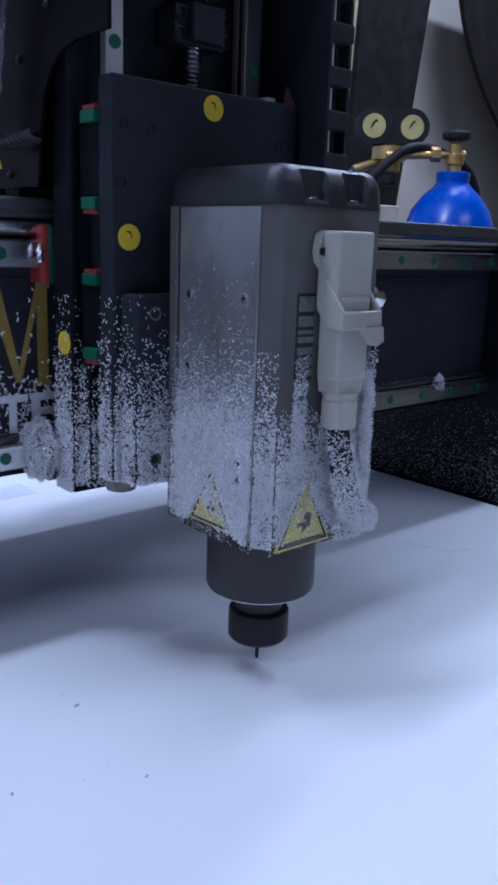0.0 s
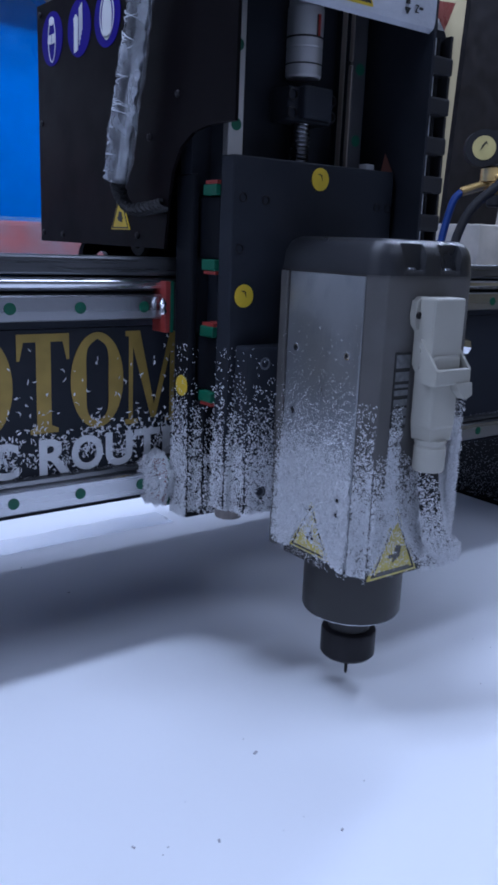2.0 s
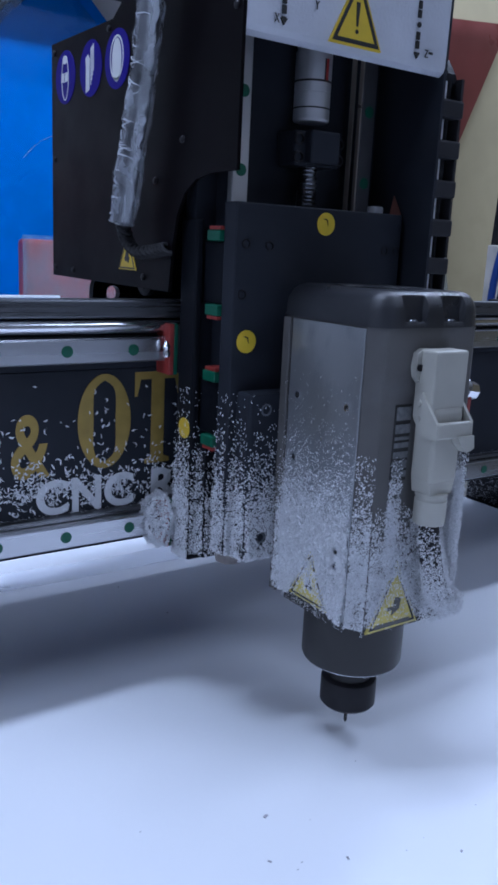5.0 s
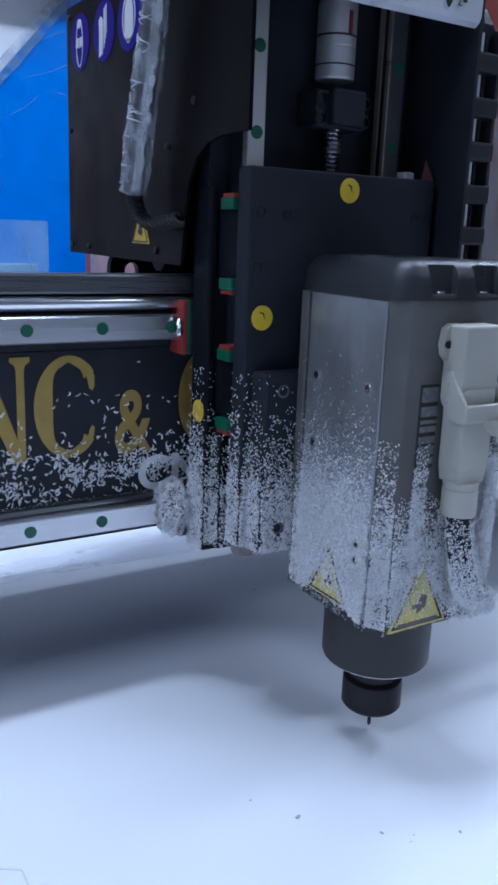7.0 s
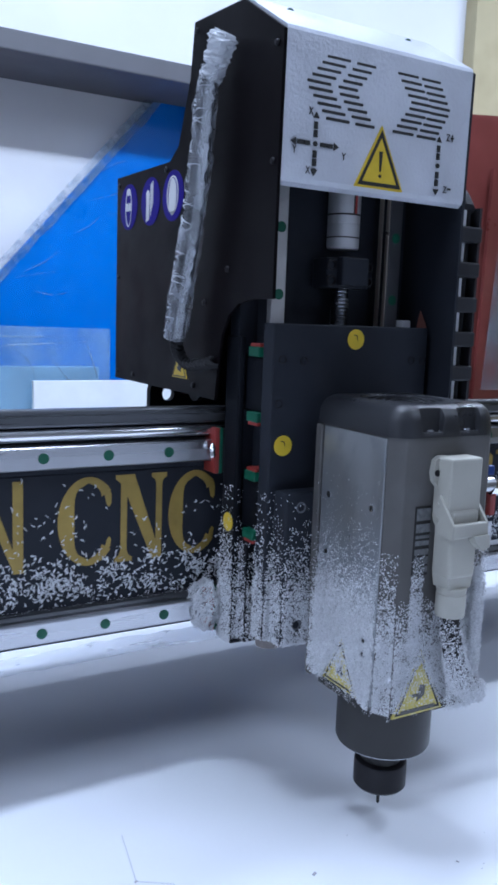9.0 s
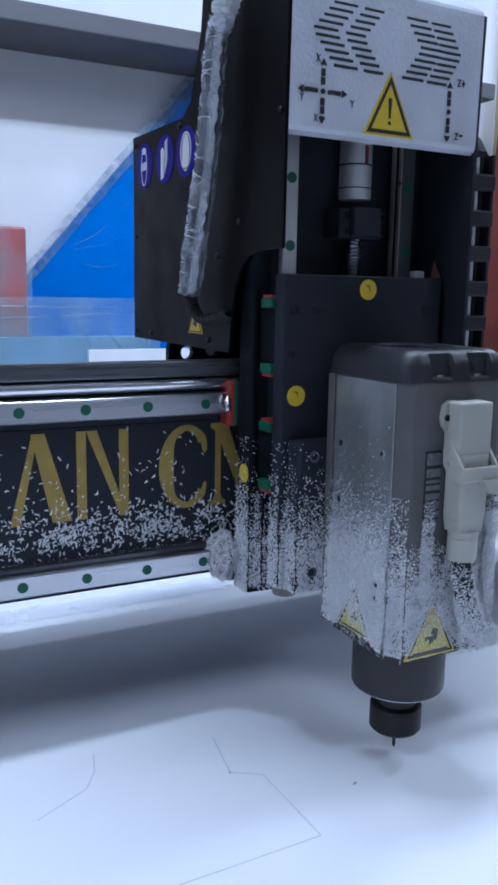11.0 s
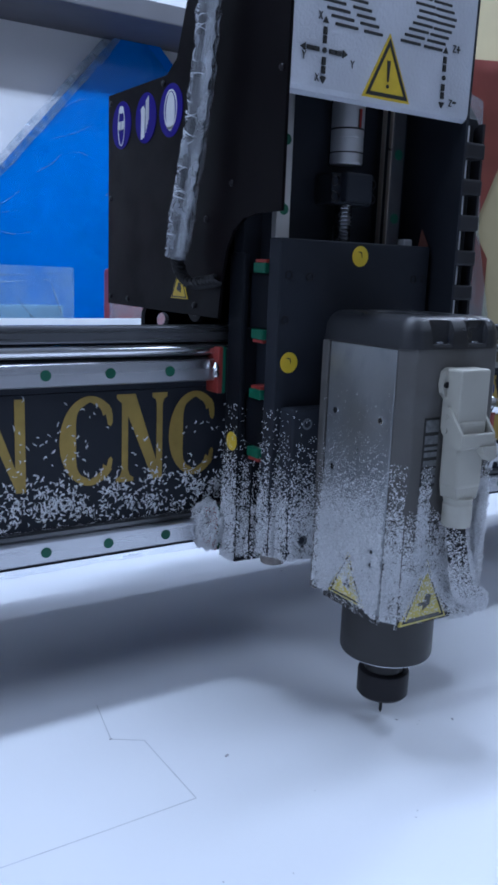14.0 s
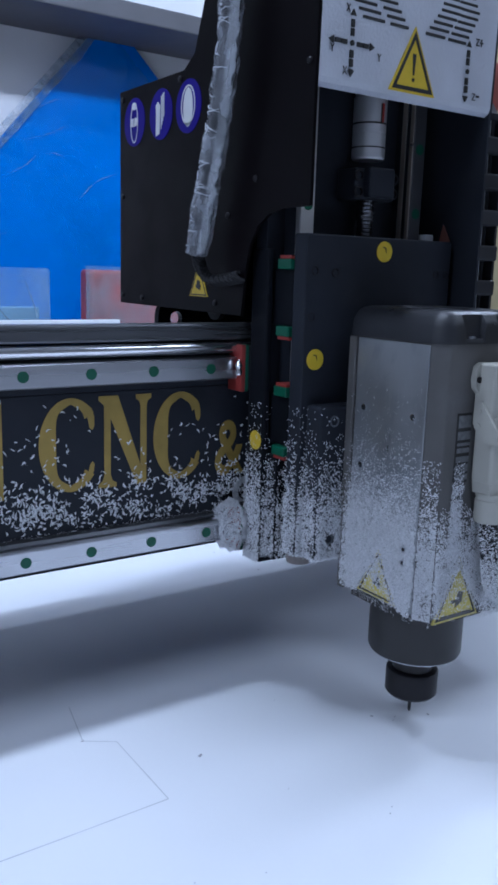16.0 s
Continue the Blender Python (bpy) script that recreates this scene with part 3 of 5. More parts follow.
for ch, x, z in (("X", 0.334, 0.614), ("X", 0.333, 0.567), ("-", 0.339, 0.567), ("Y", 0.319, 0.582), ("Y", 0.369, 0.582), ("Z", 0.485, 0.613), ("+", 0.490, 0.613), ("Z", 0.485, 0.567), ("-", 0.490, 0.567)):
    h = 0.0018 if ch == "-" else 0.006
    part("axis_letter", fit_to(lettering(ch, 1), x, x + 0.0042, z + (0.003 if ch == "-" else 0), z + h + (0.003 if ch == "-" else 0), CY), INK, cover)


def triangle_y(x, z, w, h, y, parent, mark, paint=YELLOW):
    """A warning triangle on a plane that faces -y."""
    part("sign_plate", prism([(x - w / 2, z), (x + w / 2, z), (x, z + h)], "y", y - 0.0008, y + 0.0015), paint, parent, "yellow warning triangle sticker")
    t, b = (0.90, 0.72) if mark == "!" else (0.90, 0.80)
    cz = z + h / 3
    o = [((px - x) * t + x, (pz - cz) * t + cz) for px, pz in ((x - w / 2, z), (x + w / 2, z), (x, z + h))]
    i = [((px - x) * b + x, (pz - cz) * b + cz) for px, pz in ((x - w / 2, z), (x + w / 2, z), (x, z + h))]
    bm = bmesh.new()
    for k in range(3):
        n = (k + 1) % 3
        prism([o[k], o[n], i[n], i[k]], "y", y - 0.0012, y, bm)
    part("sign_border", bm, INK, parent)
    if mark == "!":
        bm = prism([(x - 0.0020, cz + h * 0.26), (x + 0.0020, cz + h * 0.26), (x + 0.0009, cz - h * 0.06), (x - 0.0009, cz - h * 0.06)], "y", y - 0.0012, y)
        rod((x, y, cz - h * 0.13), (x, y - 0.0012, cz - h * 0.13), 0.0016, seg=12, bm=bm)
    else:
        bm = box(x - 0.007, x + 0.004, y - 0.0012, y, cz - h * 0.06, cz - h * 0.01)
        prism([(x - 0.002, cz - h * 0.14), (x + 0.006, cz - h * 0.06), (x + 0.007, cz + h * 0.10), (x + 0.001, cz + h * 0.12)], "y", y - 0.0013, y, bm)
        box(x - w * 0.34, x + w * 0.34, y - 0.0014, y, z + h * 0.045, z + h * 0.095, bm=bm)
    part("sign_mark", bm, INK if mark == "!" else BODY_GREY, parent, "dark warning mark")


triangle_y(0.4103, 0.5625, 0.0530, 0.0530, CY, cover, "!")

# sliding plate with stickers
zplate = part("slide_plate", box(0.3270, 0.5050, 0.5220, 0.5400, 0.150, 0.4430, 0.0012), PLATE_BLACK, head, "black anodised slide plate")
for x, z in ((0.4168, 0.4303), (0.3410, 0.3331)):
    st = part("sticker", disc((x, 0.5220, z), "y", 0.0094, 0.0006, 32), YELLOW, head, "round yellow sticker")
    part("sticker_mark", prism([(x - 0.0035, z + 0.0040), (x + 0.0005, z + 0.0030), (x + 0.0020, z - 0.0015), (x + 0.0015, z + 0.0035), (x - 0.0010, z + 0.0045)], "y", 0.5210, 0.5216), INK, st)
dark_hole = mesh_of(lathe(0, 0, [(0.0040, -0.0006), (0.0040, 0.0002), (0.0030, 0.0003), (0.0028, -0.0005)], 16), NUT_BLACK, "socket_screw")
hole_mesh = mesh_of(lathe(0, 0, [(0.0042, -0.0006), (0.0042, 0.0004), (0.0030, 0.0005), (0.0028, -0.0005)], 16), SCREW_STEEL, "socket_screw")
for x, z in ((0.337, 0.411), (0.360, 0.410), (0.335, 0.371), (0.486, 0.411), (0.500, 0.411)):
    sc = new("socket_screw", dark_hole)
    sc.parent, sc.matrix_basis = zplate, pose(x, 0.5218, z, 90, 0, 0)
mount = part("spindle_mount", box(0.3335, 0.5050, 0.5010, 0.5215, 0.1500, 0.2930, 0.0025), PLATE_BLACK, head, "black spindle mounting block")
for x, z in ((0.3500, 0.1690), (0.3500, 0.2795), (0.3490, 0.2330)):
    sc = new("socket_screw", hole_mesh)
    sc.parent, sc.matrix_basis = mount, pose(x, 0.5008, z, 90, 0, 0) @ Matrix.Diagonal((1.25, 1.25, 1.0, 1))
part("carriage_side", box(0.3190, 0.3260, 0.5680, 0.5945, 0.136, 0.43, 0.002), BLACK_PAINT, head, "black carriage cheek")
part("carriage_foot", box(0.3192, 0.5050, 0.5682, 0.5945, 0.1300, 0.1358, 0.002), BLACK_PAINT, head, "black carriage foot")
part("rail_guard", box(0.3262, 0.3500, 0.5540, 0.5750, 0.1360, 0.2370, 0.001), BLACK_PAINT, head, "dusty black guard over the lower rail")
part("rubber_stop", lathe(0.3400, 0.5320, [(0.006, 0.138), (0.0115, 0.140), (0.0125, 0.1455), (0.0120, 0.1495)], 24), material("dusty_rubber", (0.20, 0.18, 0.17), 0.8, vary=0.3, scale=90), head, "dusty round rubber stop", smooth=True)
part("sticker", disc((0.3190, 0.5800, 0.2508), "x", 0.0092, 0.0006, 28), YELLOW, head, "round yellow sticker")

# bearing blocks on the upright rails, with green and red end seals
for z0, z1 in ((0.349, 0.424), (0.238, 0.309)):
    blk = part("bearing_block", box(0.3285, 0.3600, 0.5410, 0.5740, z0 + 0.012, z1 - 0.012, 0.0015), BLACK_PAINT, head, "dark linear bearing block")
    for z, s in ((z1 - 0.012, 1), (z0 + 0.012, -1)):
        a, b = sorted((z, z + s * 0.009))
        part("end_cap", box(0.3228, 0.3600, 0.5400, 0.5590, a, b, 0.001), GREEN, blk, "green plastic end cap")
        a, b = sorted((z + s * 0.0092, z + s * 0.0120))
        part("wiper_seal", box(0.3240, 0.3600, 0.5402, 0.5570, a, b), RED_SEAL, blk, "red wiper seal")
for x in (0.3460, 0.4785):
    # The right rail's shade is put into its colour: a darker copy of the steel.
    r = part("upright_rail", box(x - 0.0075, x + 0.0075, 0.5480, 0.5560, 0.18, 0.655, 0.001), RAIL_STEEL if x < 0.4 else material("shaded_rail_steel", (0.10, 0.10, 0.11), 0.4, metal=0.7), head, "ground steel upright guide rail")
    for k in range(6):
        c = new("bolt_cap", cap_mesh)
        c.parent, c.location = r, (x, 0.5480, 0.469 + 0.06 * (k - 1))
# Dark cores added behind the rails: their side faces' shade put in as colour.
part("rail_core", box(0.3405, 0.3515, 0.5562, 0.5750, 0.18, 0.655), PLATE_BLACK, head, "dark core that stands for the rail's shaded side")
part("rail_core", box(0.4725, 0.4845, 0.5562, 0.5750, 0.18, 0.655), PLATE_BLACK, head, "dark core that stands for the rail's shaded side")
bronze = material("bright_rail_edge", (0.62, 0.54, 0.46), 0.35, metal=0.75)
for a, b in ((0.5490, 0.5535), (0.5590, 0.5650)):
    part("raceway", box(0.4700, 0.4712, a, b, 0.18, 0.655, 0.0003), bronze, r, "bright edge of the guide rail")
# Added brown patch: stands in for the see-through gap at the plate's edge.
part("edge_gap_patch", prism([(0.5330, 0.405), (0.5400, 0.405), (0.5400, 0.4440), (0.5360, 0.4600), (0.5260, 0.4440), (0.5330, 0.4400)], "x", 0.5056, 0.5064),
     material("brown_gap_patch", (0.16, 0.06, 0.045), 0.8, vary=0.3, scale=60), head, "brown patch for the gap seen beside the plate edge")
part("white_stop", box(0.4880, 0.4990, 0.5410, 0.5560, 0.430, 0.4500, 0.0015), WHITE_VINYL, head, "small white plastic stop")
# drive screw and coupling
part("lead_screw", hose([(0.4235, 0.560, 0.43 + i * 0.0012) for i in range(50)], lambda t: 0.0080 + 0.0011 * math.sin(t * 49 * 2.1), 18), STEEL, head, "threaded steel screw", smooth=True)
cpl = part("coupling", lathe(0.4235, 0.5600, [(0.0145, 0.5150), (0.0156, 0.5165), (0.0156, 0.5375), (0.0152, 0.5378), (0.0152, 0.5390), (0.0156, 0.5394), (0.0156, 0.5700), (0.0145, 0.5712), (0.0145, 0.66)], 48), material("satin_steel", (0.72, 0.72, 0.74), 0.42, metal=0.75, vary=0.05), head, "polished steel jaw coupling", smooth=True)
for a, b in ((0.5460, 0.5640), (0.5250, 0.5262)):
    part("jaw_gap", rod((0.4235, 0.560, a), (0.4235, 0.560, min(b, a + 0.0016)), 0.01575, seg=40), INK, cpl, "dark joint between the jaws", smooth=True)
part("jaw_insert", box(0.4245, 0.4270, 0.5440, 0.5500, 0.5476, 0.5640), material("red_coupling_insert", (0.30, 0.03, 0.025), 0.5), cpl, "dark red coupling insert")
part("jaw_slit", box(0.4232, 0.4245, 0.5440, 0.5500, 0.5476, 0.5640), INK, cpl)
brg = part("screw_bearing", box(0.3990, 0.4480, 0.5480, 0.5740, 0.4780, 0.5060, 0.002), PLATE_BLACK, head, "black screw support bearing")
part("bearing_nose", box(0.4105, 0.4420, 0.5400, 0.5500, 0.4800, 0.5070, 0.002), PLATE_BLACK, brg)
for x, z in ((0.4030, 0.4845), (0.4030, 0.4990), (0.4460, 0.4850), (0.4460, 0.4985)):
    sc = new("socket_screw", dark_hole)
    sc.parent, sc.matrix_basis = brg, pose(x, 0.5468, z, 90, 0, 0) @ Matrix.Diagonal((1.3, 1.3, 3.0, 1))
# carriage runners on the beam's rails
for z in (0.318, 0.1575):
    run = part("rail_runner", box(0.3195, 0.3900, 0.5955, 0.6190, z - 0.021, z + 0.021, 0.001), NUT_BLACK, head)
    part("end_cap", box(0.3155, 0.3195, 0.5960, 0.6190, z - 0.0225, z + 0.0225, 0.001), GREEN, run, "green plastic end cap")
    part("wiper_seal", box(0.3105, 0.3155, 0.5955, 0.6190, z - 0.0225, z + 0.0225, 0.001), RED_SEAL, run, "red end seal")
    part("grease_nipple", lathe(0.3080, 0.5960, [(0.0030, z - 0.006), (0.0036, z - 0.003), (0.0024, z), (0.0036, z + 0.003), (0.0022, z + 0.006), (0.0010, z + 0.008)], 14), BRIGHT_STEEL, run, "small steel grease nipple", smooth=True)

# rear bracket with a round hole, seen under the side panel
ring_out = [(0.358 + 0.0240 * math.cos(a), 0.354 + 0.0250 * math.sin(a)) for a in [math.pi / 2 + math.pi / 2 * k / 10 for k in range(11)]]
ring_in = [(0.358 + 0.0080 * math.cos(a), 0.352 + 0.0085 * math.sin(a)) for a in [2 * math.pi * k / 24 for k in range(25)]]
ring_in[-1] = (ring_in[0][0], ring_in[0][1] - 0.0002)
outline = [(0.470, 0.3522), (0.470, 0.379)] + ring_out + [(0.334, 0.300), (0.470, 0.300), (0.470, 0.3520)] + ring_in[::-1]
part("rear_bracket", prism(outline, "y", 0.812, 0.822), BLACK_PAINT, head, "black bracket with a round hole")

# wrapped hose and coiled cord on the side panel
line = glide([(0.292, 0.586, 0.665), (0.289, 0.592, 0.640), (0.288, 0.598, 0.59), (0.288, 0.612, 0.53), (0.287, 0.626, 0.48), (0.286, 0.641, 0.424)], 14)
part("inner_hose", hose(line, 0.0084), RUBBER, head, "dark hose inside the wrap", smooth=True)


def ragged(t):
    return 0.0100 + 0.0006 * math.sin(t * 31) + 0.0006 * math.sin(t * 83) + 0.0024 * t + (0.0012 * math.sin(t * 400) if t > 0.96 else 0)


wrap = part("wrapped_hose", hose(line, ragged, 18, wobble=0.07, seed=4), WRAP, head, "crinkled clear film wrapped round the hose", smooth=True)
rnd = random.Random(14)
bm = bmesh.new()
rows = []
for i, p in enumerate(line):
    t = i / (len(line) - 1)
    out = 0.0165 + 0.0020 * t + 0.0012 * math.sin(i * 0.9) + rnd.uniform(-0.0006, 0.0006)
    mid = p + Vector((-0.0060 + rnd.uniform(-0.0008, 0.0008), -(0.0070 + 0.002 * t), 0))
    tip = p + Vector((-0.0020 + 0.0012 * math.sin(i * 1.7), -out, 0))
    rows.append([bm.verts.new(q + Vector((o, 0, 0))) for o in (0, 0.0005) for q in (mid, mid.lerp(tip, 0.5) + Vector((rnd.uniform(-0.0012, 0.0006), 0, 0)), tip)])
for a, c in zip(rows, rows[1:]):
    for u, v in ((0, 1), (1, 2), (2, 5), (5, 4), (4, 3), (3, 0)):
        bm.faces.new((a[u], a[v], c[v], c[u]))
part("film_seam", bm, WRAP_FOLD, wrap, "loose flat seam of the film", smooth=True)
for k in range(46):
    t = rnd.uniform(0.03, 0.97)
    i = int(t * (len(line) - 1))
    p, rad = line[i], 0.0096 + 0.0024 * t
    a0, a1 = rnd.uniform(1.3, 2.6), rnd.uniform(2.9, 4.4)
    tilt = rnd.uniform(-0.012, 0.012)
    way = [p + Vector((rad * math.cos(a0 + (a1 - a0) * j / 6), rad * math.sin(a0 + (a1 - a0) * j / 6), tilt * (j / 6 - 0.5) + rnd.uniform(-0.0008, 0.0008))) for j in range(7)]
    w = rnd.uniform(0.0003, 0.0008)
    part("film_crease", hose(way, lambda u, w=w: 0.0001 + w * math.sin(3.14 * u), 5), WRAP_CREASE, wrap, smooth=True)
part("film_knot", hose(glide([(0.291, 0.588, 0.656), (0.2915, 0.582, 0.664), (0.292, 0.578, 0.672), (0.293, 0.572, 0.684), (0.294, 0.569, 0.690)], 5),
                       lambda t: 0.0088 + 0.0050 * t * (1.15 - t ** 6) + 0.0010 * math.sin(t * 19), 14, wobble=0.16, seed=9), WRAP_CREASE, wrap, "bunched white end of the film")
coil = []
way = glide([(0.286, 0.641, 0.430), (0.288, 0.637, 0.412), (0.292, 0.624, 0.400), (0.299, 0.606, 0.401), (0.306, 0.594, 0.404)], 40)
for i, p in enumerate(way):
    a = i * 0.62
    coil.append(p + Vector((math.cos(a), math.sin(a) * 0.7, math.sin(a) * 0.7)) * 0.0052)
part("coiled_cord", hose(coil, 0.0025, 6), RUBBER, head, "black coiled cord", smooth=True)

# signs on the side panel
for y, kind in ((0.820, 0), (0.757, 1), (0.6985, 2)):
    sg = part("safety_sign", disc((0.3070, y, 0.5680), "x", 0.0255, 0.0005, 40), SIGN_BLUE, left_panel, "round blue safety sign")

    def oval(cy, cz, a, b, n=20):
        return [(y + cy + a * math.cos(2 * math.pi * k / n), 0.568 + cz + b * math.sin(2 * math.pi * k / n)) for k in range(n)]

    def loop(cy, cz, a, b, w, bm, n=28):
        """A thin oval line."""
        o, q = oval(cy, cz, a, b, n), oval(cy, cz, a - w, b - w, n)
        for m in range(n):
            e = (m + 1) % n
            prism([o[m], o[e], q[e], q[m]], "x", 0.3060, 0.3066, bm)
        return bm
    if kind == 0:
        bm = loop(0, -0.001, 0.0092, 0.0212, 0.0013, bmesh.new())
        prism(oval(0, 0.0165, 0.0055, 0.0040), "x", 0.3058, 0.3066, bm)
        for sgn in (-1, 1):
            prism([(y + sgn * 0.0012, 0.563), (y + sgn * 0.0088, 0.564), (y + sgn * 0.0080, 0.572), (y + sgn * 0.0015, 0.572)], "x", 0.3056, 0.3066, bm)
    elif kind == 1:
        bm = prism([(y + 0.002, 0.549), (y + 0.0105, 0.547), (y + 0.0100, 0.570), (y + 0.0110, 0.578), (y + 0.0060, 0.581), (y + 0.0010, 0.577)], "x", 0.3060, 0.3066)
        for k in range(4):
            prism([(y - 0.0008 - 0.0021 * k, 0.553 + 0.004 * k), (y - 0.0020 - 0.0021 * k, 0.553 + 0.004 * k), (y - 0.0022 - 0.0019 * k, 0.586 + 0.001 * k), (y - 0.0010 - 0.0019 * k, 0.586 + 0.001 * k)], "x", 0.3060, 0.3066, bm)
    else:
        bm = prism(oval(0, -0.001, 0.0095, 0.0185), "x", 0.3060, 0.3066)
        loop(0, 0.001, 0.0140, 0.0190, 0.0016, bm)
    part("sign_picture", bm, WHITE_VINYL, sg, "white pictogram shapes")


def triangle_x(y, z, w, h, x, parent, paint=YELLOW):
    pl = part("sign_plate", prism([(y - w / 2, z), (y + w / 2, z), (y, z + h)], "x", x - 0.0008, x + 0.001), paint, parent, "yellow warning triangle sticker")
    cz = z + h / 3
    o, i = [[((py - y) * t + y, (pz - cz) * t + cz) for py, pz in ((y - w / 2, z), (y + w / 2, z), (y, z + h))] for t in (0.90, 0.80)]
    bm = bmesh.new()
    for k in range(3):
        n = (k + 1) % 3
        prism([o[k], o[n], i[n], i[k]], "x", x - 0.0012, x, bm)
    box(x - 0.0012, x, y - 0.005, y + 0.005, cz - 0.002, cz, bm=bm)
    prism([(y - 0.004, cz - 0.005), (y + 0.004, cz - 0.003), (y + 0.002, cz + 0.005), (y - 0.003, cz + 0.004)], "x", x - 0.0013, x, bm)
    part("sign_mark", bm, INK, pl, "black warning mark")


triangle_x(0.6720, 0.3830, 0.036, 0.034, 0.3070, left_panel)
# clip under the panel
part("cable_clip", prism([(0.66 + 0.016 * math.cos(a), 0.3760 + 0.016 * math.sin(a)) for a in [math.pi + k * math.pi / 12 for k in range(13)]] + [(0.66 + 0.006 * math.cos(a), 0.3720 + 0.006 * math.sin(a)) for a in [2 * math.pi - k * math.pi / 12 for k in range(13)]], "x", 0.318, 0.323), RUBBER, head)

# drag chain on the far side
for i in range(12):
    x, y, z = 0.5315, 0.5150, 0.158 + 0.0335 * i
    ln = part("chain_link", box(x - 0.0155, x + 0.0155, y - 0.015, y + 0.015, z, z + 0.0150, 0.002), CHAIN, head, "black drag chain link")
    part("chain_web", box(x - 0.0155, x - 0.0125, y - 0.012, y + 0.012, z + 0.0150, z + 0.0335), CHAIN, ln)
    part("chain_web", box(x + 0.0125, x + 0.0155, y - 0.012, y + 0.012, z + 0.0150, z + 0.0335), CHAIN, ln)
part("chain_back", box(0.5162, 0.5468, 0.5275, 0.5300, 0.158, 0.556), CHAIN, head, "black inner web of the chain")
part("chain_end", hose(glide([(0.5315, 0.515, 0.555), (0.5315, 0.530, 0.572), (0.5315, 0.560, 0.574), (0.5315, 0.60, 0.560)], 5), 0.014, 10), CHAIN, head, "chain bent over at the top")
for dx, m in ((-0.0115, RUBBER), (-0.0055, RED_SEAL), (0.0015, WHITE_VINYL), (0.0085, RUBBER)):
    part("cable", rod((0.5315 + dx * 0.8, 0.513, 0.16), (0.5315 + dx * 0.8, 0.513, 0.56), 0.0026, seg=8), m, head, "thin cable in the chain")

# ---- spindle motor ----
spindle = thing("spindle_motor", "dark grey square spindle motor dusted with white chips", "spindle motor")
SX, SY = 0.4155, 0.4475
outline = [(0.3655, 0.4052), (0.3659, 0.4040), (0.3738, 0.3928), (0.3752, 0.392), (0.4600, 0.392), (0.4650, 0.3925), (0.4690, 0.395), (0.4712, 0.399), (0.4720, 0.4045),
           (0.4720, 0.500), (0.3655, 0.500)]
body = part("body", prism(outline, "z", 0.1270, 0.3570), BODY_GREY, spindle, "dark grey cast motor body")
foot = [(SX + (x - SX) * 0.975, 0.4380 + (y - 0.4380) * (0.975 if y < 0.44 else 0.75)) for x, y in outline]
part("base_plate", prism(foot, "z", 0.1180, 0.1268), NOSE_GREY, spindle, "dark base plate under the motor body", smooth=True)
part("side_plate", box(0.3640, 0.3656, 0.4052, 0.4905, 0.1275, 0.3555, 0.0005, 1), ALU, spindle, "brushed aluminium side plate")
part("back_flange", box(0.3620, 0.3655, 0.4915, 0.5005, 0.1220, 0.3560, 0.0008, 1), BODY_GREY, spindle)
for y, z in ((0.4781, 0.2956), (0.4181, 0.2957), (0.4781, 0.244), (0.4181, 0.170), (0.4181, 0.182), (0.4781, 0.170)):
    sd = part("side_screw", rod((0.3652, y, z), (0.3630, y, z), 0.0034, 0.0029, seg=16), BRIGHT_STEEL, spindle, "small steel socket screw")
    part("socket", rod((0.3632, y, z), (0.3628, y, z), 0.0018, seg=6), INK, sd)


def cap_shape():
    """A rounded hood with two finger recesses in its front rim."""
    x0, x1, y0, y1, z0, h, r = 0.3640, 0.4736, 0.3900, 0.5010, 0.3570, 0.0245, 0.0170
    nx, ny = 110, 96
    bm = bmesh.new()
    grid = []
    for j in range(ny + 1):
        row = []
        for i in range(nx + 1):
            x, y = x0 + (x1 - x0) * i / nx, y0 + (y1 - y0) * j / ny
            dx, dy = min(x - x0, x1 - x), min(y - y0, (y1 - y) * 1.6)
            d = max(min(dx, dy), 0)
            if dx < r and y - y0 < r:  # round the front corners
                u, v = (r - dx) / r, (r - (y - y0)) / r
                k = max(u, v) / max(math.hypot(u, v), 1e-6)
                x, y = x + (1 if x < SX else -1) * u * r * (1 - k), y + v * r * (1 - k)
            z = h * max(0, 1 - (1 - min(d / r, 1)) ** 2.5) ** 0.4
            z -= 0.0040 * min(1, max(0, 0.0360 - math.hypot(x - SX, y - 0.4500)) / 0.002)
            for cx in (0.3995, 0.4395):
                wide = 0.0122 - 0.003 * min(1, max(0, (y - y0) / 0.017)) ** 2
                if abs(x - cx) < wide and y - y0 < 0.0068:
                    edge = min(1, (wide - abs(x - cx)) / 0.0018) * min(1, (0.0068 - (y - y0)) / 0.0014)
                    z = z * (1 - edge) + min(z, 0.0025) * edge
            row.append(bm.verts.new((x, y, z0 + 0.0015 + z)))
        grid.append(row)
    for j in range(ny):
        for i in range(nx):
            bm.faces.new((grid[j][i], grid[j][i + 1], grid[j + 1][i + 1], grid[j + 1][i]))
    rim = grid[0] + [row[-1] for row in grid[1:]] + grid[-1][-2::-1] + [row[0] for row in grid[-2:0:-1]]
    low = [bm.verts.new((v.co.x, v.co.y, z0)) for v in rim]
    for i in range(len(rim)):
        bm.faces.new((rim[i], rim[i - 1], low[i - 1], low[i]))
    return bm


cap = part("cap", cap_shape(), CAP_BLACK, spindle, "rounded dusty black fan cap", smooth=True)
for cx in (0.3995, 0.4395):
    part("cap_screw", lathe(cx, 0.3950, [(0.0036, 0.3590), (0.0038, 0.3618), (0.0030, 0.3628)], 14), SCREW_STEEL, cap, "recessed cap screw", smooth=True)
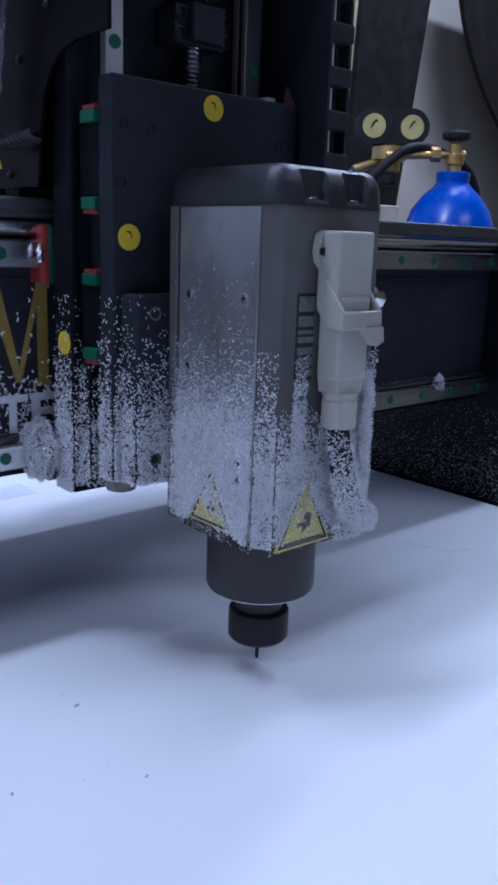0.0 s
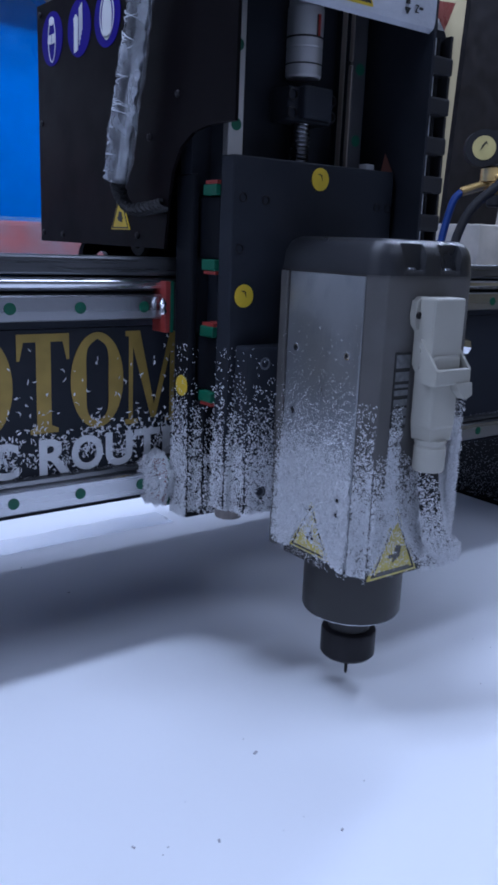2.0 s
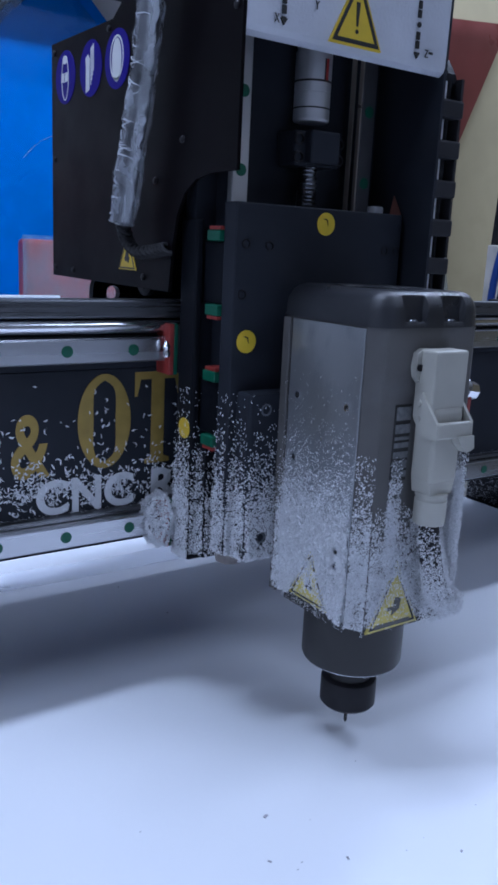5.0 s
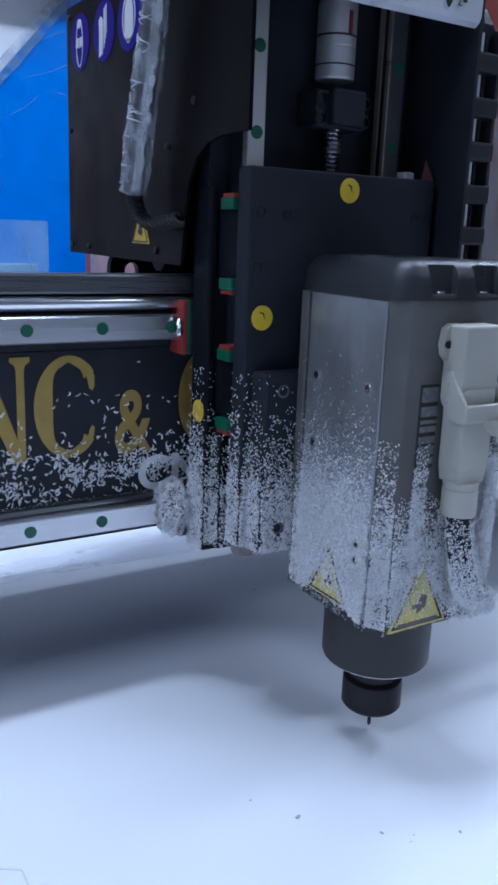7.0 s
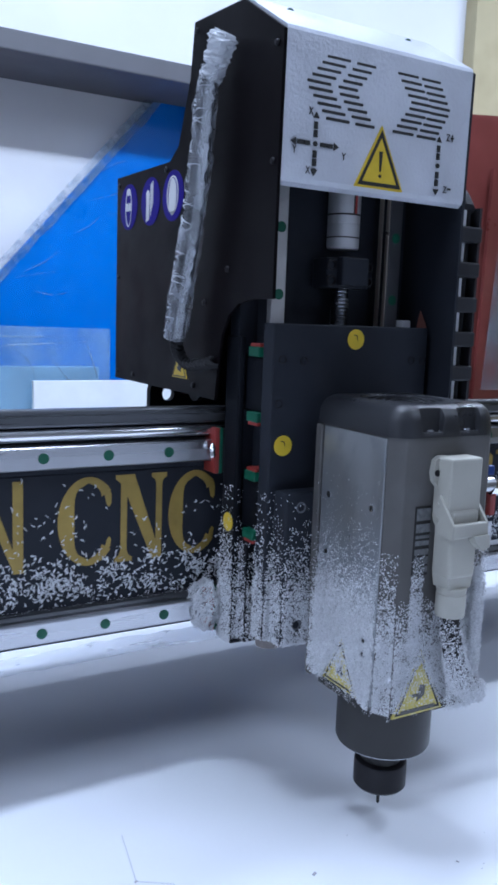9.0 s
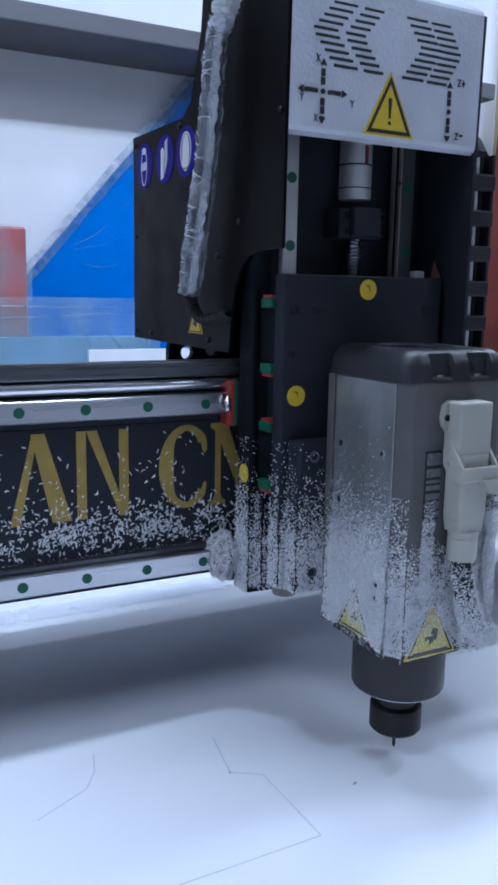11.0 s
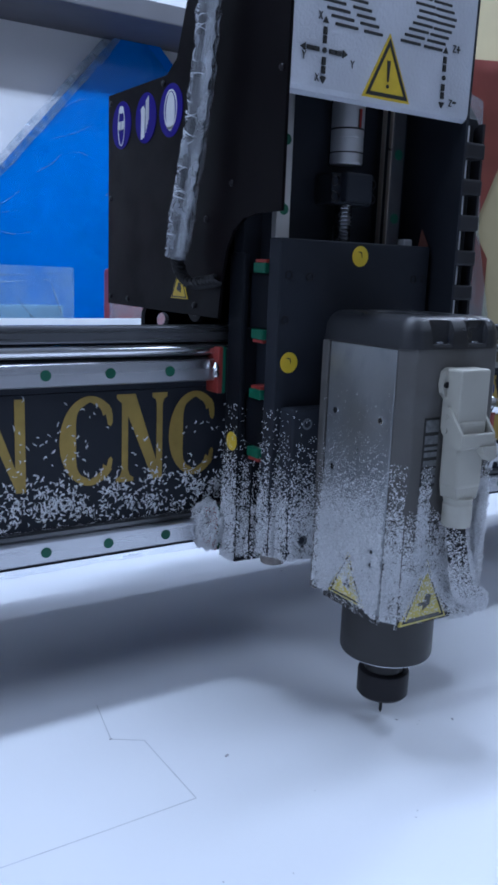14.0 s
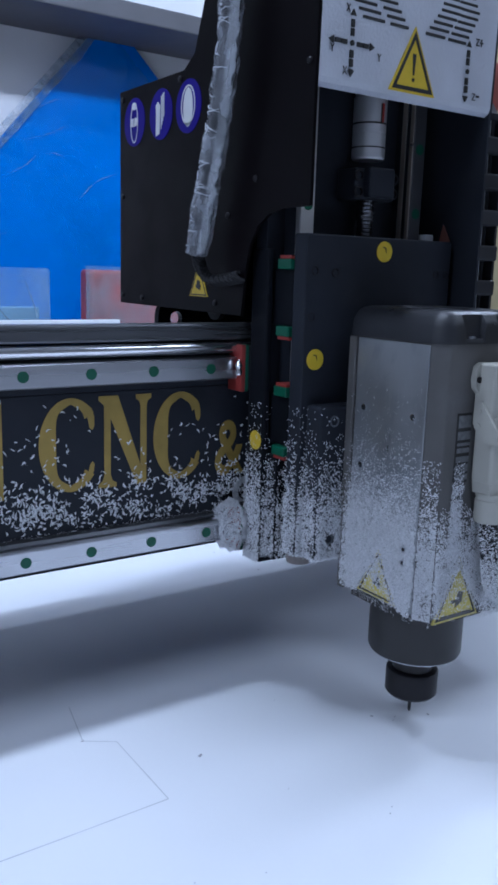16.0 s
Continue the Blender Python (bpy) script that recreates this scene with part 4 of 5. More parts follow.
grille = part("fan_opening", lathe(SX, 0.4500, [(0.0330, 0.3770), (0.0330, 0.3796), (0.0320, 0.3799)], 48), INK, cap, "dark round fan opening", smooth=True)
for k in range(1, 5):
    bm = bmesh.new()
    for a in range(36):
        t0, t1 = 2 * math.pi * a / 36, 2 * math.pi * (a + 1) / 36
        prism([(SX + q * math.cos(t), 0.45 + q * math.sin(t)) for q, t in ((0.0075 * k, t0), (0.0075 * k + 0.0022, t0), (0.0075 * k + 0.0022, t1), (0.0075 * k, t1))], "z", 0.3797, 0.3812, bm)
    part("guard_ring", bm, CAP_BLACK, grille, "dusty fan guard ring")
part("nose", lathe(SX, SY, [(0.0428, 0.1185), (0.0428, 0.0725), (0.0418, 0.0700)], 56), NOSE_GREY, spindle, "round dark nose flange", smooth=True)
part("nose_ring", lathe(SX, SY, [(0.0405, 0.0701), (0.0405, 0.0687)], 56), STEEL, spindle, "thin bright steel ring", smooth=True)
part("shaft", lathe(SX, SY, [(0.0185, 0.0688), (0.0185, 0.0440)], 40), NOSE_GREY, spindle, "spindle shaft", smooth=True)
nut = part("collet_nut", lathe(SX, SY, [(0.0200, 0.0500), (0.0236, 0.0488), (0.0242, 0.0475), (0.0242, 0.0265), (0.0222, 0.0240), (0.0160, 0.0230)], 40), NUT_BLACK, spindle, "black collet nut", smooth=True)
part("cutter", lathe(SX, SY, [(0.0032, 0.0300), (0.0032, 0.0160), (0.0016, 0.0145), (0.0015, 0.0050), (0.0006, 0.0030)], 14), NOSE_GREY, spindle, "small steel router bit", smooth=True)

# rating plate with unreadable lines
plate = part("rating_plate", box(0.3875, 0.4045, 0.3914, 0.3925, 0.2420, 0.3010, 0.0005, 1), INK, spindle, "small black rating plate")
for z0, z1 in ((0.2890, 0.2990), (0.2790, 0.2860), (0.2740, 0.2765), (0.2680, 0.2720), (0.2600, 0.2650), (0.2520, 0.2580), (0.2450, 0.2500)):
    part("print_bar", box(0.3890, 0.4035, 0.3910, 0.3918, z0, z1), PRINT_GREY, plate)

# connector on the front
conn = part("connector", box(0.4045, 0.4386, 0.3720, 0.3915, 0.2900, 0.3420, 0.0018), CONNECTOR, spindle, "beige plastic plug housing")
part("ear", prism([(0.3992, 0.3285), (0.4008, 0.3390), (0.4060, 0.3422), (0.4140, 0.3422), (0.4140, 0.3120), (0.4060, 0.3160), (0.4008, 0.3215)], "y", 0.3865, 0.3918), CONNECTOR, conn, "mounting ear")
part("ear_bolt", rod((0.4030, 0.3866, 0.3285), (0.4030, 0.3852, 0.3285), 0.0026, seg=14), NUT_BLACK, conn)
part("plug_hood", box(0.4065, 0.4360, 0.3690, 0.3905, 0.2430, 0.3000, 0.0035, 3), CONNECTOR, conn, "beige plug hood")
part("hood_foot", prism([(0.4075, 0.2445), (0.4350, 0.2445), (0.4325, 0.2340), (0.4095, 0.2340)], "y", 0.3705, 0.3890), CONNECTOR, conn)
part("gland", lathe(0.4205, 0.3790, [(0.0118, 0.2095), (0.0124, 0.2110), (0.0124, 0.2285), (0.0117, 0.2290), (0.0117, 0.2310), (0.0124, 0.2315), (0.0124, 0.2345)], 28), CONNECTOR, conn, "round cable gland", smooth=True)
for x0, x1 in ((0.4020, 0.4046), (0.4384, 0.4410)):
    arm = part("latch_arm", prism([(0.3740, 0.2790), (0.3660, 0.2780), (0.3635, 0.2790), (0.3640, 0.2905), (0.3770, 0.3060), (0.3810, 0.3115), (0.3850, 0.3100), (0.3880, 0.3020), (0.3870, 0.2900), (0.3800, 0.2820)], "x", x0, x1), CONNECTOR, conn, "beige locking lever arm")
    for z in (0.2915, 0.3035):
        part("pivot", rod((x0 - 0.0009, 0.3825, z), (x1 + 0.0009, 0.3825, z), 0.0024, seg=14), CONNECTOR, arm)
part("latch_bridge", box(0.4022, 0.4408, 0.3632, 0.3690, 0.2785, 0.2905, 0.0014), CONNECTOR, conn, "beige locking lever")
part("latch_tab", prism([(0.4230, 0.2800), (0.4405, 0.2800), (0.4420, 0.2700), (0.4350, 0.2670), (0.4270, 0.2735)], "y", 0.3610, 0.3700), CONNECTOR, conn)
CABLE = glide([(0.4205, 0.3790, 0.212), (0.4225, 0.3775, 0.192), (0.4285, 0.3775, 0.170), (0.4380, 0.3800, 0.152), (0.4530, 0.3840, 0.140), (0.4630, 0.3880, 0.133)], 6)
part("cable", hose(CABLE, lambda t: 0.0080 + 0.002 * t, 14), RUBBER, spindle, "black power cable caked with chips", smooth=True)
# warning triangles near the foot
triangle_y(0.4040, 0.1205, 0.0550, 0.0560, 0.3920, spindle, "hand", FADED_YELLOW)
triangle_x(0.4480, 0.1285, 0.050, 0.0445, 0.3640, spindle, FADED_YELLOW)
# small air valve behind the motor
valve = part("air_valve", rod((0.5160, 0.4720, 0.292), (0.5560, 0.4720, 0.292), 0.008, seg=16), STEEL, head, "small steel air valve", smooth=True)
part("valve_lever", box(0.5350, 0.5520, 0.464, 0.470, 0.303, 0.313, 0.002), HOSE_BLUE, valve, "blue valve lever")
part("hose_fitting", rod((0.5530, 0.472, 0.290), (0.5660, 0.472, 0.288), 0.0085, seg=8), BRIGHT_STEEL, valve, "hexagon steel fitting")
part("red_tube", rod((0.555, 0.470, 0.284), (0.560, 0.475, 0.262), 0.005, seg=10), RED_SEAL, valve, "red air tube")

# ---- chips ----


def fade(z, z0, z1, power=1.5):
    """How thickly chips lie at a height: full below z0, none above z1."""
    return 1.0 if z < z0 else max(0.0, 1 - (z - z0) / (z1 - z0)) ** power


def clump(p, scale, seed):
    return 0.5 + 0.5 * noise.noise(Vector(p) * scale + Vector((seed, 0, 0)))


def left_face(rnd):
    y, z = rnd.uniform(0.4050, 0.4960), rnd.uniform(0.1255, 0.320)
    heap = 0.0030 * max(0, noise.noise(Vector((y, z, 4)) * 70)) * fade(z, 0.19, 0.23)
    p = (0.3638 - heap, y, z)
    thick = min(1, math.exp(-(z - 0.198) / 0.019))
    keep = thick * min(1, 0.35 + max(0, z - 0.126) / 0.040) * min(1, 0.12 + 1.5 * clump(p, 75, 3) * clump(p, 260, 5) ** 0.7)
    if abs(y - 0.448) < 0.026 * (1 - (z - 0.1285) / 0.0445):
        keep *= 0.12 if z - 0.127 < 0.55 * (y - 0.424) else 0.4
    for sy, sz in ((0.4181, 0.170), (0.4181, 0.182), (0.4781, 0.244)):
        if math.hypot(y - sy, z - sz) < 0.0034:
            return None
    return (p, (-1, 0, 0), 0.65 + 0.4 * thick) if rnd.random() < keep else None


def front_face(rnd):
    x, z = rnd.uniform(0.3740, 0.4710), rnd.uniform(0.1260, 0.262)
    top = 0.196 + 0.012 * noise.noise(Vector((x * 60, 0, 5))) + (0.040 if x > 0.447 or 0.3870 < x < 0.4000 else 0)
    p = (x, 0.3915, z)
    bare = 0.14 if abs(x - 0.404) < 0.026 * max(0, 1 - (z - 0.120) / 0.048) and z < 0.168 else 1.0
    keep = fade(z, top - 0.035, top + 0.030, 1.3) * min(1, 0.05 + 1.6 * clump(p, 90, 7) * clump(p, 280, 9) ** 0.7) * bare * min(1, 0.35 + max(0, z - 0.124) / 0.040)
    return (p, (0, -1, 0), 0.95) if rnd.random() < keep else None


def corner_face(rnd):
    z = rnd.uniform(0.124, 0.262)
    t = rnd.random()
    p = (0.3656 + 0.0086 * t, 0.4045 - 0.0120 * t, z)
    keep = 0.85 * min(1, math.exp(-(z - 0.180) / 0.022)) * min(1, 0.05 + 1.6 * clump(p, 90, 11) * clump(p, 240, 12) ** 0.7)
    return (p, (-0.81, -0.58, 0), 0.9) if rnd.random() < keep else None


def base_face(rnd):
    """Dust caught on the base plate under the body."""
    z = rnd.uniform(0.1185, 0.1265)
    if rnd.random() < 0.5:
        y = rnd.uniform(0.405, 0.49)
        return ((0.3660, y, z), (-1, 0, 0), 0.7) if rnd.random() < clump((0, y, z), 160, 51) - 0.36 else None
    x = rnd.uniform(0.372, 0.464)
    return ((x, 0.3930, z), (0, -1, 0), 0.7) if rnd.random() < clump((x, 0, z), 160, 53) - 0.36 else None


def cable_chips(rnd):
    t = rnd.random()
    c = CABLE[int(t * (len(CABLE) - 1))] + Vector((0, 0, rnd.uniform(-0.002, 0.002)))
    a = rnd.uniform(-3.5, 0.9)
    n = Vector((math.cos(a), math.sin(a), rnd.uniform(-1.2, 0.4))).normalized()
    keep = 0.05 + 0.65 * t if clump(c + n * 0.009, 160, 41) > 0.40 - 0.25 * t else 0.06 * t
    return (c + n * (0.0088 + 0.0022 * t), n, 1.0) if rnd.random() < keep else None


def cable_skirt(rnd):
    """Chips caked in the corner behind the cable."""
    x, z = rnd.uniform(0.430, 0.468), rnd.uniform(0.119, 0.245)
    edge = 0.462 + 0.003 * noise.noise(Vector((0, 0, z * 90)))
    keep = 1.0 if x > edge - 0.010 else 0.45 * fade(z, 0.15, 0.21)
    return ((x, 0.389 - 0.004 * rnd.random(), z), (0.2, -1, 0), 1.0) if x < edge and rnd.random() < keep else None


def mount_face(rnd):
    x, z = rnd.uniform(0.3270, 0.3650), rnd.uniform(0.150, 0.300)
    p = (x, 0.5005 if x > 0.3335 else 0.5215, z)
    if math.hypot(x - 0.350, z - 0.169) < 0.0058:
        return None
    keep = min(1, math.exp(-(z - 0.184) / 0.022)) * (0.1 + 1.1 * clump((x, 0, z * 0.4), 130, 13)) * (0.35 + 1.1 * clump((x, 1, z), 330, 14))
    return (p, (0, -1, 0), 1.0) if rnd.random() < keep else None


def mount_side(rnd):
    y, z = rnd.uniform(0.5010, 0.5400), rnd.uniform(0.150, 0.290)
    x = 0.3332 if y < 0.522 else 0.3265
    keep = min(1, math.exp(-(z - 0.186) / 0.024)) * (0.1 + 1.0 * clump((0, y, z * 0.4), 130, 17)) * (0.35 + 1.1 * clump((1, y, z), 330, 18))
    return ((x, y, z), (-1, 0, 0), 1.0) if rnd.random() < keep else None


def cheek_side(rnd):
    y, z = rnd.uniform(0.5680, 0.5945), rnd.uniform(0.136, 0.290)
    keep = min(1, math.exp(-(z - 0.186) / 0.024)) * (0.2 + 0.9 * clump((0, y, z), 130, 19))
    return ((0.3188, y, z), (-1, 0, 0), 1.0) if rnd.random() < keep else None


def cheek_front(rnd):
    x, z = rnd.uniform(0.3190, 0.3270), rnd.uniform(0.136, 0.290)
    keep = min(1, math.exp(-(z - 0.186) / 0.024)) * (0.2 + 0.9 * clump((x, 0, z), 130, 23))
    return ((x, 0.5676, z), (0, -1, 0), 1.0) if rnd.random() < keep else None


def runner_lump(rnd):
    a, b = rnd.uniform(0, 6.28), rnd.uniform(-1.2, 1.5)
    n = Vector((math.cos(a) * math.cos(b), math.sin(a) * math.cos(b), math.sin(b)))
    r = 0.017 + 0.004 * noise.noise(n * 3)
    return (Vector((0.308, 0.605, 0.160)) + Vector((n.x * r * 0.8, n.y * r * 1.05, n.z * r * 1.35)), n, 1.1)


def panel_face(rnd):
    x, z = rnd.uniform(-0.45, 0.62), rnd.uniform(0.176, 0.300)
    p = (x, 0.6202, z)
    keep = 0.95 * fade(z, 0.196, 0.228, 1.2) * max(0, clump((x, 0, z), 48, 29) * 2.0 - 0.55) * min(1, 0.15 + max(0, z - 0.178) / 0.014) + 0.07 * fade(z, 0.20, 0.300, 1.4)
    return (p, (0, -1, 0), 1.3) if rnd.random() < keep else None


def foot_face(rnd):
    z = rnd.uniform(0.1305, 0.1360)
    y = rnd.uniform(0.569, 0.594)
    return ((0.3190, y, z), (-1, 0, 0), 1.0) if rnd.random() < 0.6 else None


def block_gap(rnd):
    """Chips caught between the cheek and the slide plate."""
    if rnd.random() < 0.5:
        y, z = rnd.uniform(0.554, 0.568), rnd.uniform(0.138, 0.236)
        return ((0.3260, y, z), (-1, 0, 0), 1.0) if rnd.random() < 0.8 * min(1, math.exp(-(z - 0.17) / 0.035)) * clump((0, y, z), 120, 62) else None
    x, z = rnd.uniform(0.3265, 0.3420), rnd.uniform(0.138, 0.236)
    keep = 0.8 * min(1, math.exp(-(z - 0.17) / 0.035)) * clump((x, 0, z), 120, 61)
    return ((x, 0.5537, z), (0, -1, 0), 1.0) if rnd.random() < keep else None


def rail_heap(rnd):
    a, t = rnd.uniform(0, 6.28), rnd.random() ** 0.5
    return ((0.872 + 0.010 * t * math.cos(a), 0.606 + 0.006 * t * math.sin(a), 0.1690 + 0.012 * (1 - t) + rnd.uniform(-0.010, 0) * (t > 0.8)), (0, -0.7, 0.7), 1.0)


def leg_face(rnd):
    y, z = rnd.uniform(0.50, 0.90), rnd.uniform(0.0, 0.13)
    return ((0.9848, y, z), (-1, 0, 0), 0.8) if rnd.random() < 0.25 + 0.7 * fade(z, 0.03, 0.10) else None


def bit_top(rnd):
    x = rnd.uniform(-0.4, 0.9)
    return ((x, rnd.uniform(0.6115, 0.620), 0.1745), (0, -0.5, 0.9), 0.8)


chips("swarf", spindle, left_face, 110000, 1)
chips("swarf", spindle, left_face, 30000, 21, size=(0.0005, 0.0012), lift=0.0010)
chips("swarf", spindle, front_face, 75000, 2)
chips("swarf", spindle, front_face, 20000, 22, size=(0.0005, 0.0014), lift=0.0010)
chips("swarf", spindle, corner_face, 22000, 3)
chips("swarf", spindle, base_face, 3000, 28, size=(0.0006, 0.0018), lift=0.0008)
chips("swarf", spindle, cable_chips, 22000, 4)
chips("swarf", spindle, cable_skirt, 14000, 24)
chips("swarf", head, mount_face, 21000, 5)
chips("swarf", head, mount_side, 13000, 6)
chips("swarf", head, cheek_side, 9000, 7)
chips("swarf", head, cheek_front, 1600, 8)
chips("swarf", head, runner_lump, 9000, 9)
chips("swarf", gantry, panel_face, 30000, 10, size=(0.0022, 0.0052), lift=0.0012, width=(0.0004, 0.0007))
chips("swarf", head, foot_face, 700, 25)
chips("swarf", head, block_gap, 6000, 27)
chips("swarf", gantry, rail_heap, 900, 26)
chips("swarf", gantry, leg_face, 7000, 11)
chips("swarf", gantry, bit_top, 900, 12, size=(0.0008, 0.0018), lift=0.0006)


rnd = random.Random(77)
bm = bmesh.new()
for k in range(90):
    x, y = rnd.uniform(-0.35, 0.75), rnd.uniform(0.16, 0.52)
    if noise.noise(Vector((x * 5, y * 5, 2))) < 0.02:
        continue
    w, d = rnd.uniform(0.0006, 0.0016), rnd.uniform(0.0004, 0.0009)
    box(x, x + w, y, y + d, 0.0001, 0.0004, bm=bm)
crumb = solid("sheet_crumbs", bm, material("pale_crumbs", (0.55, 0.56, 0.60), 0.7), "tiny pale grey crumbs scattered on the sheet", "crumbs", kind="stuff")


# ---- things behind the machine ----
blue = thing("blue_acrylic_sheet", "bright blue acrylic sheet in clear film leaning on the wall", "acrylic sheet")
TOP, LOW = Vector((0.793, 1.19)), Vector((0.131, 0.431))
sheet_out = [(0.803, 1.180), (0.178, 0.466), (0.178, 0.151), (1.38, 0.151), (1.541, 0.463)]
part("panel", prism(sheet_out, "y", 2.466, 2.478), BLUE_SHEET, blue)
fold = streaky_film("folded_film", (0.26, 0.36, 0.48), 0.05, 0.38, 0.2, (0.4, 0.4, 0.4))
bm = bmesh.new()
edge = [TOP.lerp(LOW, k / 40) for k in range(41)]
wide = [0.021 + 0.006 * noise.noise(Vector((k * 0.35, 1, 0))) for k in range(41)]
for a, b, w, v in zip(edge, edge[1:], wide, wide[1:]):
    prism([(a[0] - 0.008, a[1] + 0.008), (a[0] + 1.1 * w, a[1] - 1.1 * w), (b[0] + 1.1 * v, b[1] - 1.1 * v), (b[0] - 0.008, b[1] + 0.008)], "y", 2.452, 2.458, bm)
part("film_edge", bm, fold, blue, "folded edge of milky film")
part("film_face", prism([TOP + Vector((-0.015, -0.035)), LOW + Vector((0.02, 0)), (0.12, 0.151), (1.36, 0.151), (1.501, 0.463)], "y", 2.461, 2.4625), film_material("thin_gloss_film", (0.05, 0.30, 0.80), 0.14, 0.14), blue, "glossy clear film")
for way in ([(0.298, 0.54), (0.369, 0.555), (0.427, 0.566)],
            [(0.319, 0.556), (0.381, 0.588), (0.431, 0.626)],
            [(0.517, 0.778), (0.598, 0.805), (0.655, 0.835)],
            [(0.374, 0.661), (0.398, 0.692), (0.437, 0.723)],
            [(0.575, 0.744), (0.619, 0.75), (0.647, 0.74)],
            [(0.345, 0.506), (0.409, 0.495), (0.462, 0.506)],
            [(0.473, 0.677), (0.526, 0.709), (0.558, 0.741)],
            [(0.687, 0.613), (0.751, 0.677), (0.825, 0.709)],
            [(0.537, 0.858), (0.612, 0.901), (0.665, 0.912)]):
    part("film_crease", hose(glide([(x, 2.459, z) for x, z in way], 8), lambda t: 0.0002 + 0.0013 * math.sin(t * 3.14), 6), fold, blue, "raised crease in the film", smooth=True)
bm = bmesh.new()
rows = []
for i in range(60):
    x = -0.75 + 1.25 * i / 59
    rows.append([bm.verts.new((x, 0.955 + 0.05 * j / 7 + 0.012 * noise.noise(Vector((x * 5, 0, 3))), 0.0015 + 0.007 * abs(noise.noise(Vector((x * 22, j * 0.9, 8)))))) for j in range(8)])
for a, c in zip(rows, rows[1:]):
    for j in range(7):
        bm.faces.new((a[j], c[j], c[j + 1], a[j + 1]))
solid("loose_film", bm, film_material("crinkled_film", (0.80, 0.84, 0.90), 0.30, 0.08), "crinkled clear film lying on the sheet", "plastic film", smooth=True)
shelf = solid("shelf_edge", box(-1.4, 1.75, 2.22, 2.498, 1.098, 1.150, 0.004), BEAM_GREY, "grey painted wall beam above the stored sheets", "beam", kind="structure")
rack = thing("storage_bench", "low pale bench behind the machine with wrapped stock", "bench")
part("bench_top", box(-1.6, 1.75, 2.06, 2.495, 0.12, 0.15, 0.003), BOARD, rack)
for x in (-1.5, 0.1, 1.65):
    part("bench_leg", box(x, x + 0.06, 2.10, 2.46, -0.8, 0.12, 0.003), BEAM_GREY, rack)
bag = thing("plastic_bag", "clear plastic bag of flat sheets standing on the bench", "plastic bag")
part("film", box(-0.25, 0.47, 2.12, 2.15, 0.152, 0.405, 0.006), CLEAR, bag, "clear creased film")
for way in ([(-0.24, 0.392), (0.02, 0.383), (0.24, 0.379), (0.46, 0.388)], [(-0.2, 0.350), (0.1, 0.352), (0.44, 0.372)], [(0.40, 0.37), (0.43, 0.28), (0.455, 0.17)],
            [(0.20, 0.36), (0.25, 0.31), (0.27, 0.24)], [(-0.05, 0.37), (0.0, 0.30), (-0.02, 0.22)], [(0.30, 0.33), (0.36, 0.26), (0.40, 0.25)]):
    part("bag_crease", hose(glide([(x, 2.118, z) for x, z in way], 8), lambda t: 0.0004 + 0.0022 * math.sin(t * 3.14), 6), fold, bag, "raised fold in the film", smooth=True)
part("contents", box(-0.22, 0.45, 2.155, 2.18, 0.152, 0.30, 0.003), material("pale_blue_stock", (0.16, 0.33, 0.52), 0.5, vary=0.15, scale=8), bag, "pale blue sheets")
bd = solid("white_board", box(0.25, 0.66, 2.085, 2.10, 0.151, 0.268, 0.001), BOARD, "small white board standing on the bench", "board")
rp = thing("wrapped_pack", "red pack in clear film standing on the bench", "wrapped pack", group="wrapped red packs")
part("pack", box(0.61, 1.02, 2.18, 2.26, 0.152, 0.405, 0.012, 3), RED_PACK, rp)
part("film", box(0.595, 1.035, 2.17, 2.175, 0.152, 0.415, 0.001), CLEAR, rp, "clear film")
rp2 = thing("wrapped_pack", "tall red boxed pack standing on the bench", "wrapped pack", group="wrapped red packs")
part("pack", box(-0.35, 0.115, 2.18, 2.26, 0.152, 0.585, 0.006), RED_PACK, rp2)
part("film", box(-0.36, 0.125, 2.17, 2.175, 0.152, 0.59, 0.001), CLEAR, rp2, "clear film")

# stock at the far end
mar = thing("leaning_sheets", "maroon plastic sheets leaning against the wall", "plastic sheets")
part("sheet", prism([(1.86, -0.8), (1.975, 1.235), (2.62, 1.30), (2.30, 0.62), (2.40, 0.50), (2.40, -0.8)], "y", 2.40, 2.42), BROWN_SHEET, mar)
part("sheet", prism([(2.06, -0.8), (2.10, 1.05), (2.27, 0.60), (2.36, 0.45), (2.38, -0.8)], "y", 2.37, 2.385), BROWN_SHEET, mar)
part("film", prism([(2.10, 0.2), (2.16, 1.12), (2.24, 1.10), (2.28, 0.6), (2.40, 0.2)], "y", 2.350, 2.352), CLEAR, mar, "loose clear film")
solid("wall_strip", box(2.02, 2.75, 2.440, 2.499, -0.8, 2.2), BEIGE, "cream painted wall strip", "wall", kind="structure")
lb = thing("leaning_board", "tall dark board leaning on the wall", "board")
part("board", prism([(2.075, -0.8), (2.205, 1.6), (2.590, 1.6), (2.225, -0.8)], "y", 1.95, 1.97), DARK_BOARD, lb)
bc = solid("wall_panel", box(2.76, 4.19, 2.45, 2.499, -0.8, 2.2), material("grey_beige_wall", (0.52, 0.48, 0.43), 0.8, vary=0.06, scale=4), "greyish beige wall panel", "wall", kind="structure")
cv = []
for k in range(15):
    t = k / 14
    cv.append((2.95 + 0.62 * t ** 2.2, 1.50 - 0.80 * t))
dk = thing("dark_drape", "dark cover hanging near the gas cylinder", "cover")
part("cloth", prism(cv + [(3.57, -0.8), (4.1, -0.8), (4.1, 1.50)], "y", 2.15, 2.17), DARK_BOARD, dk)
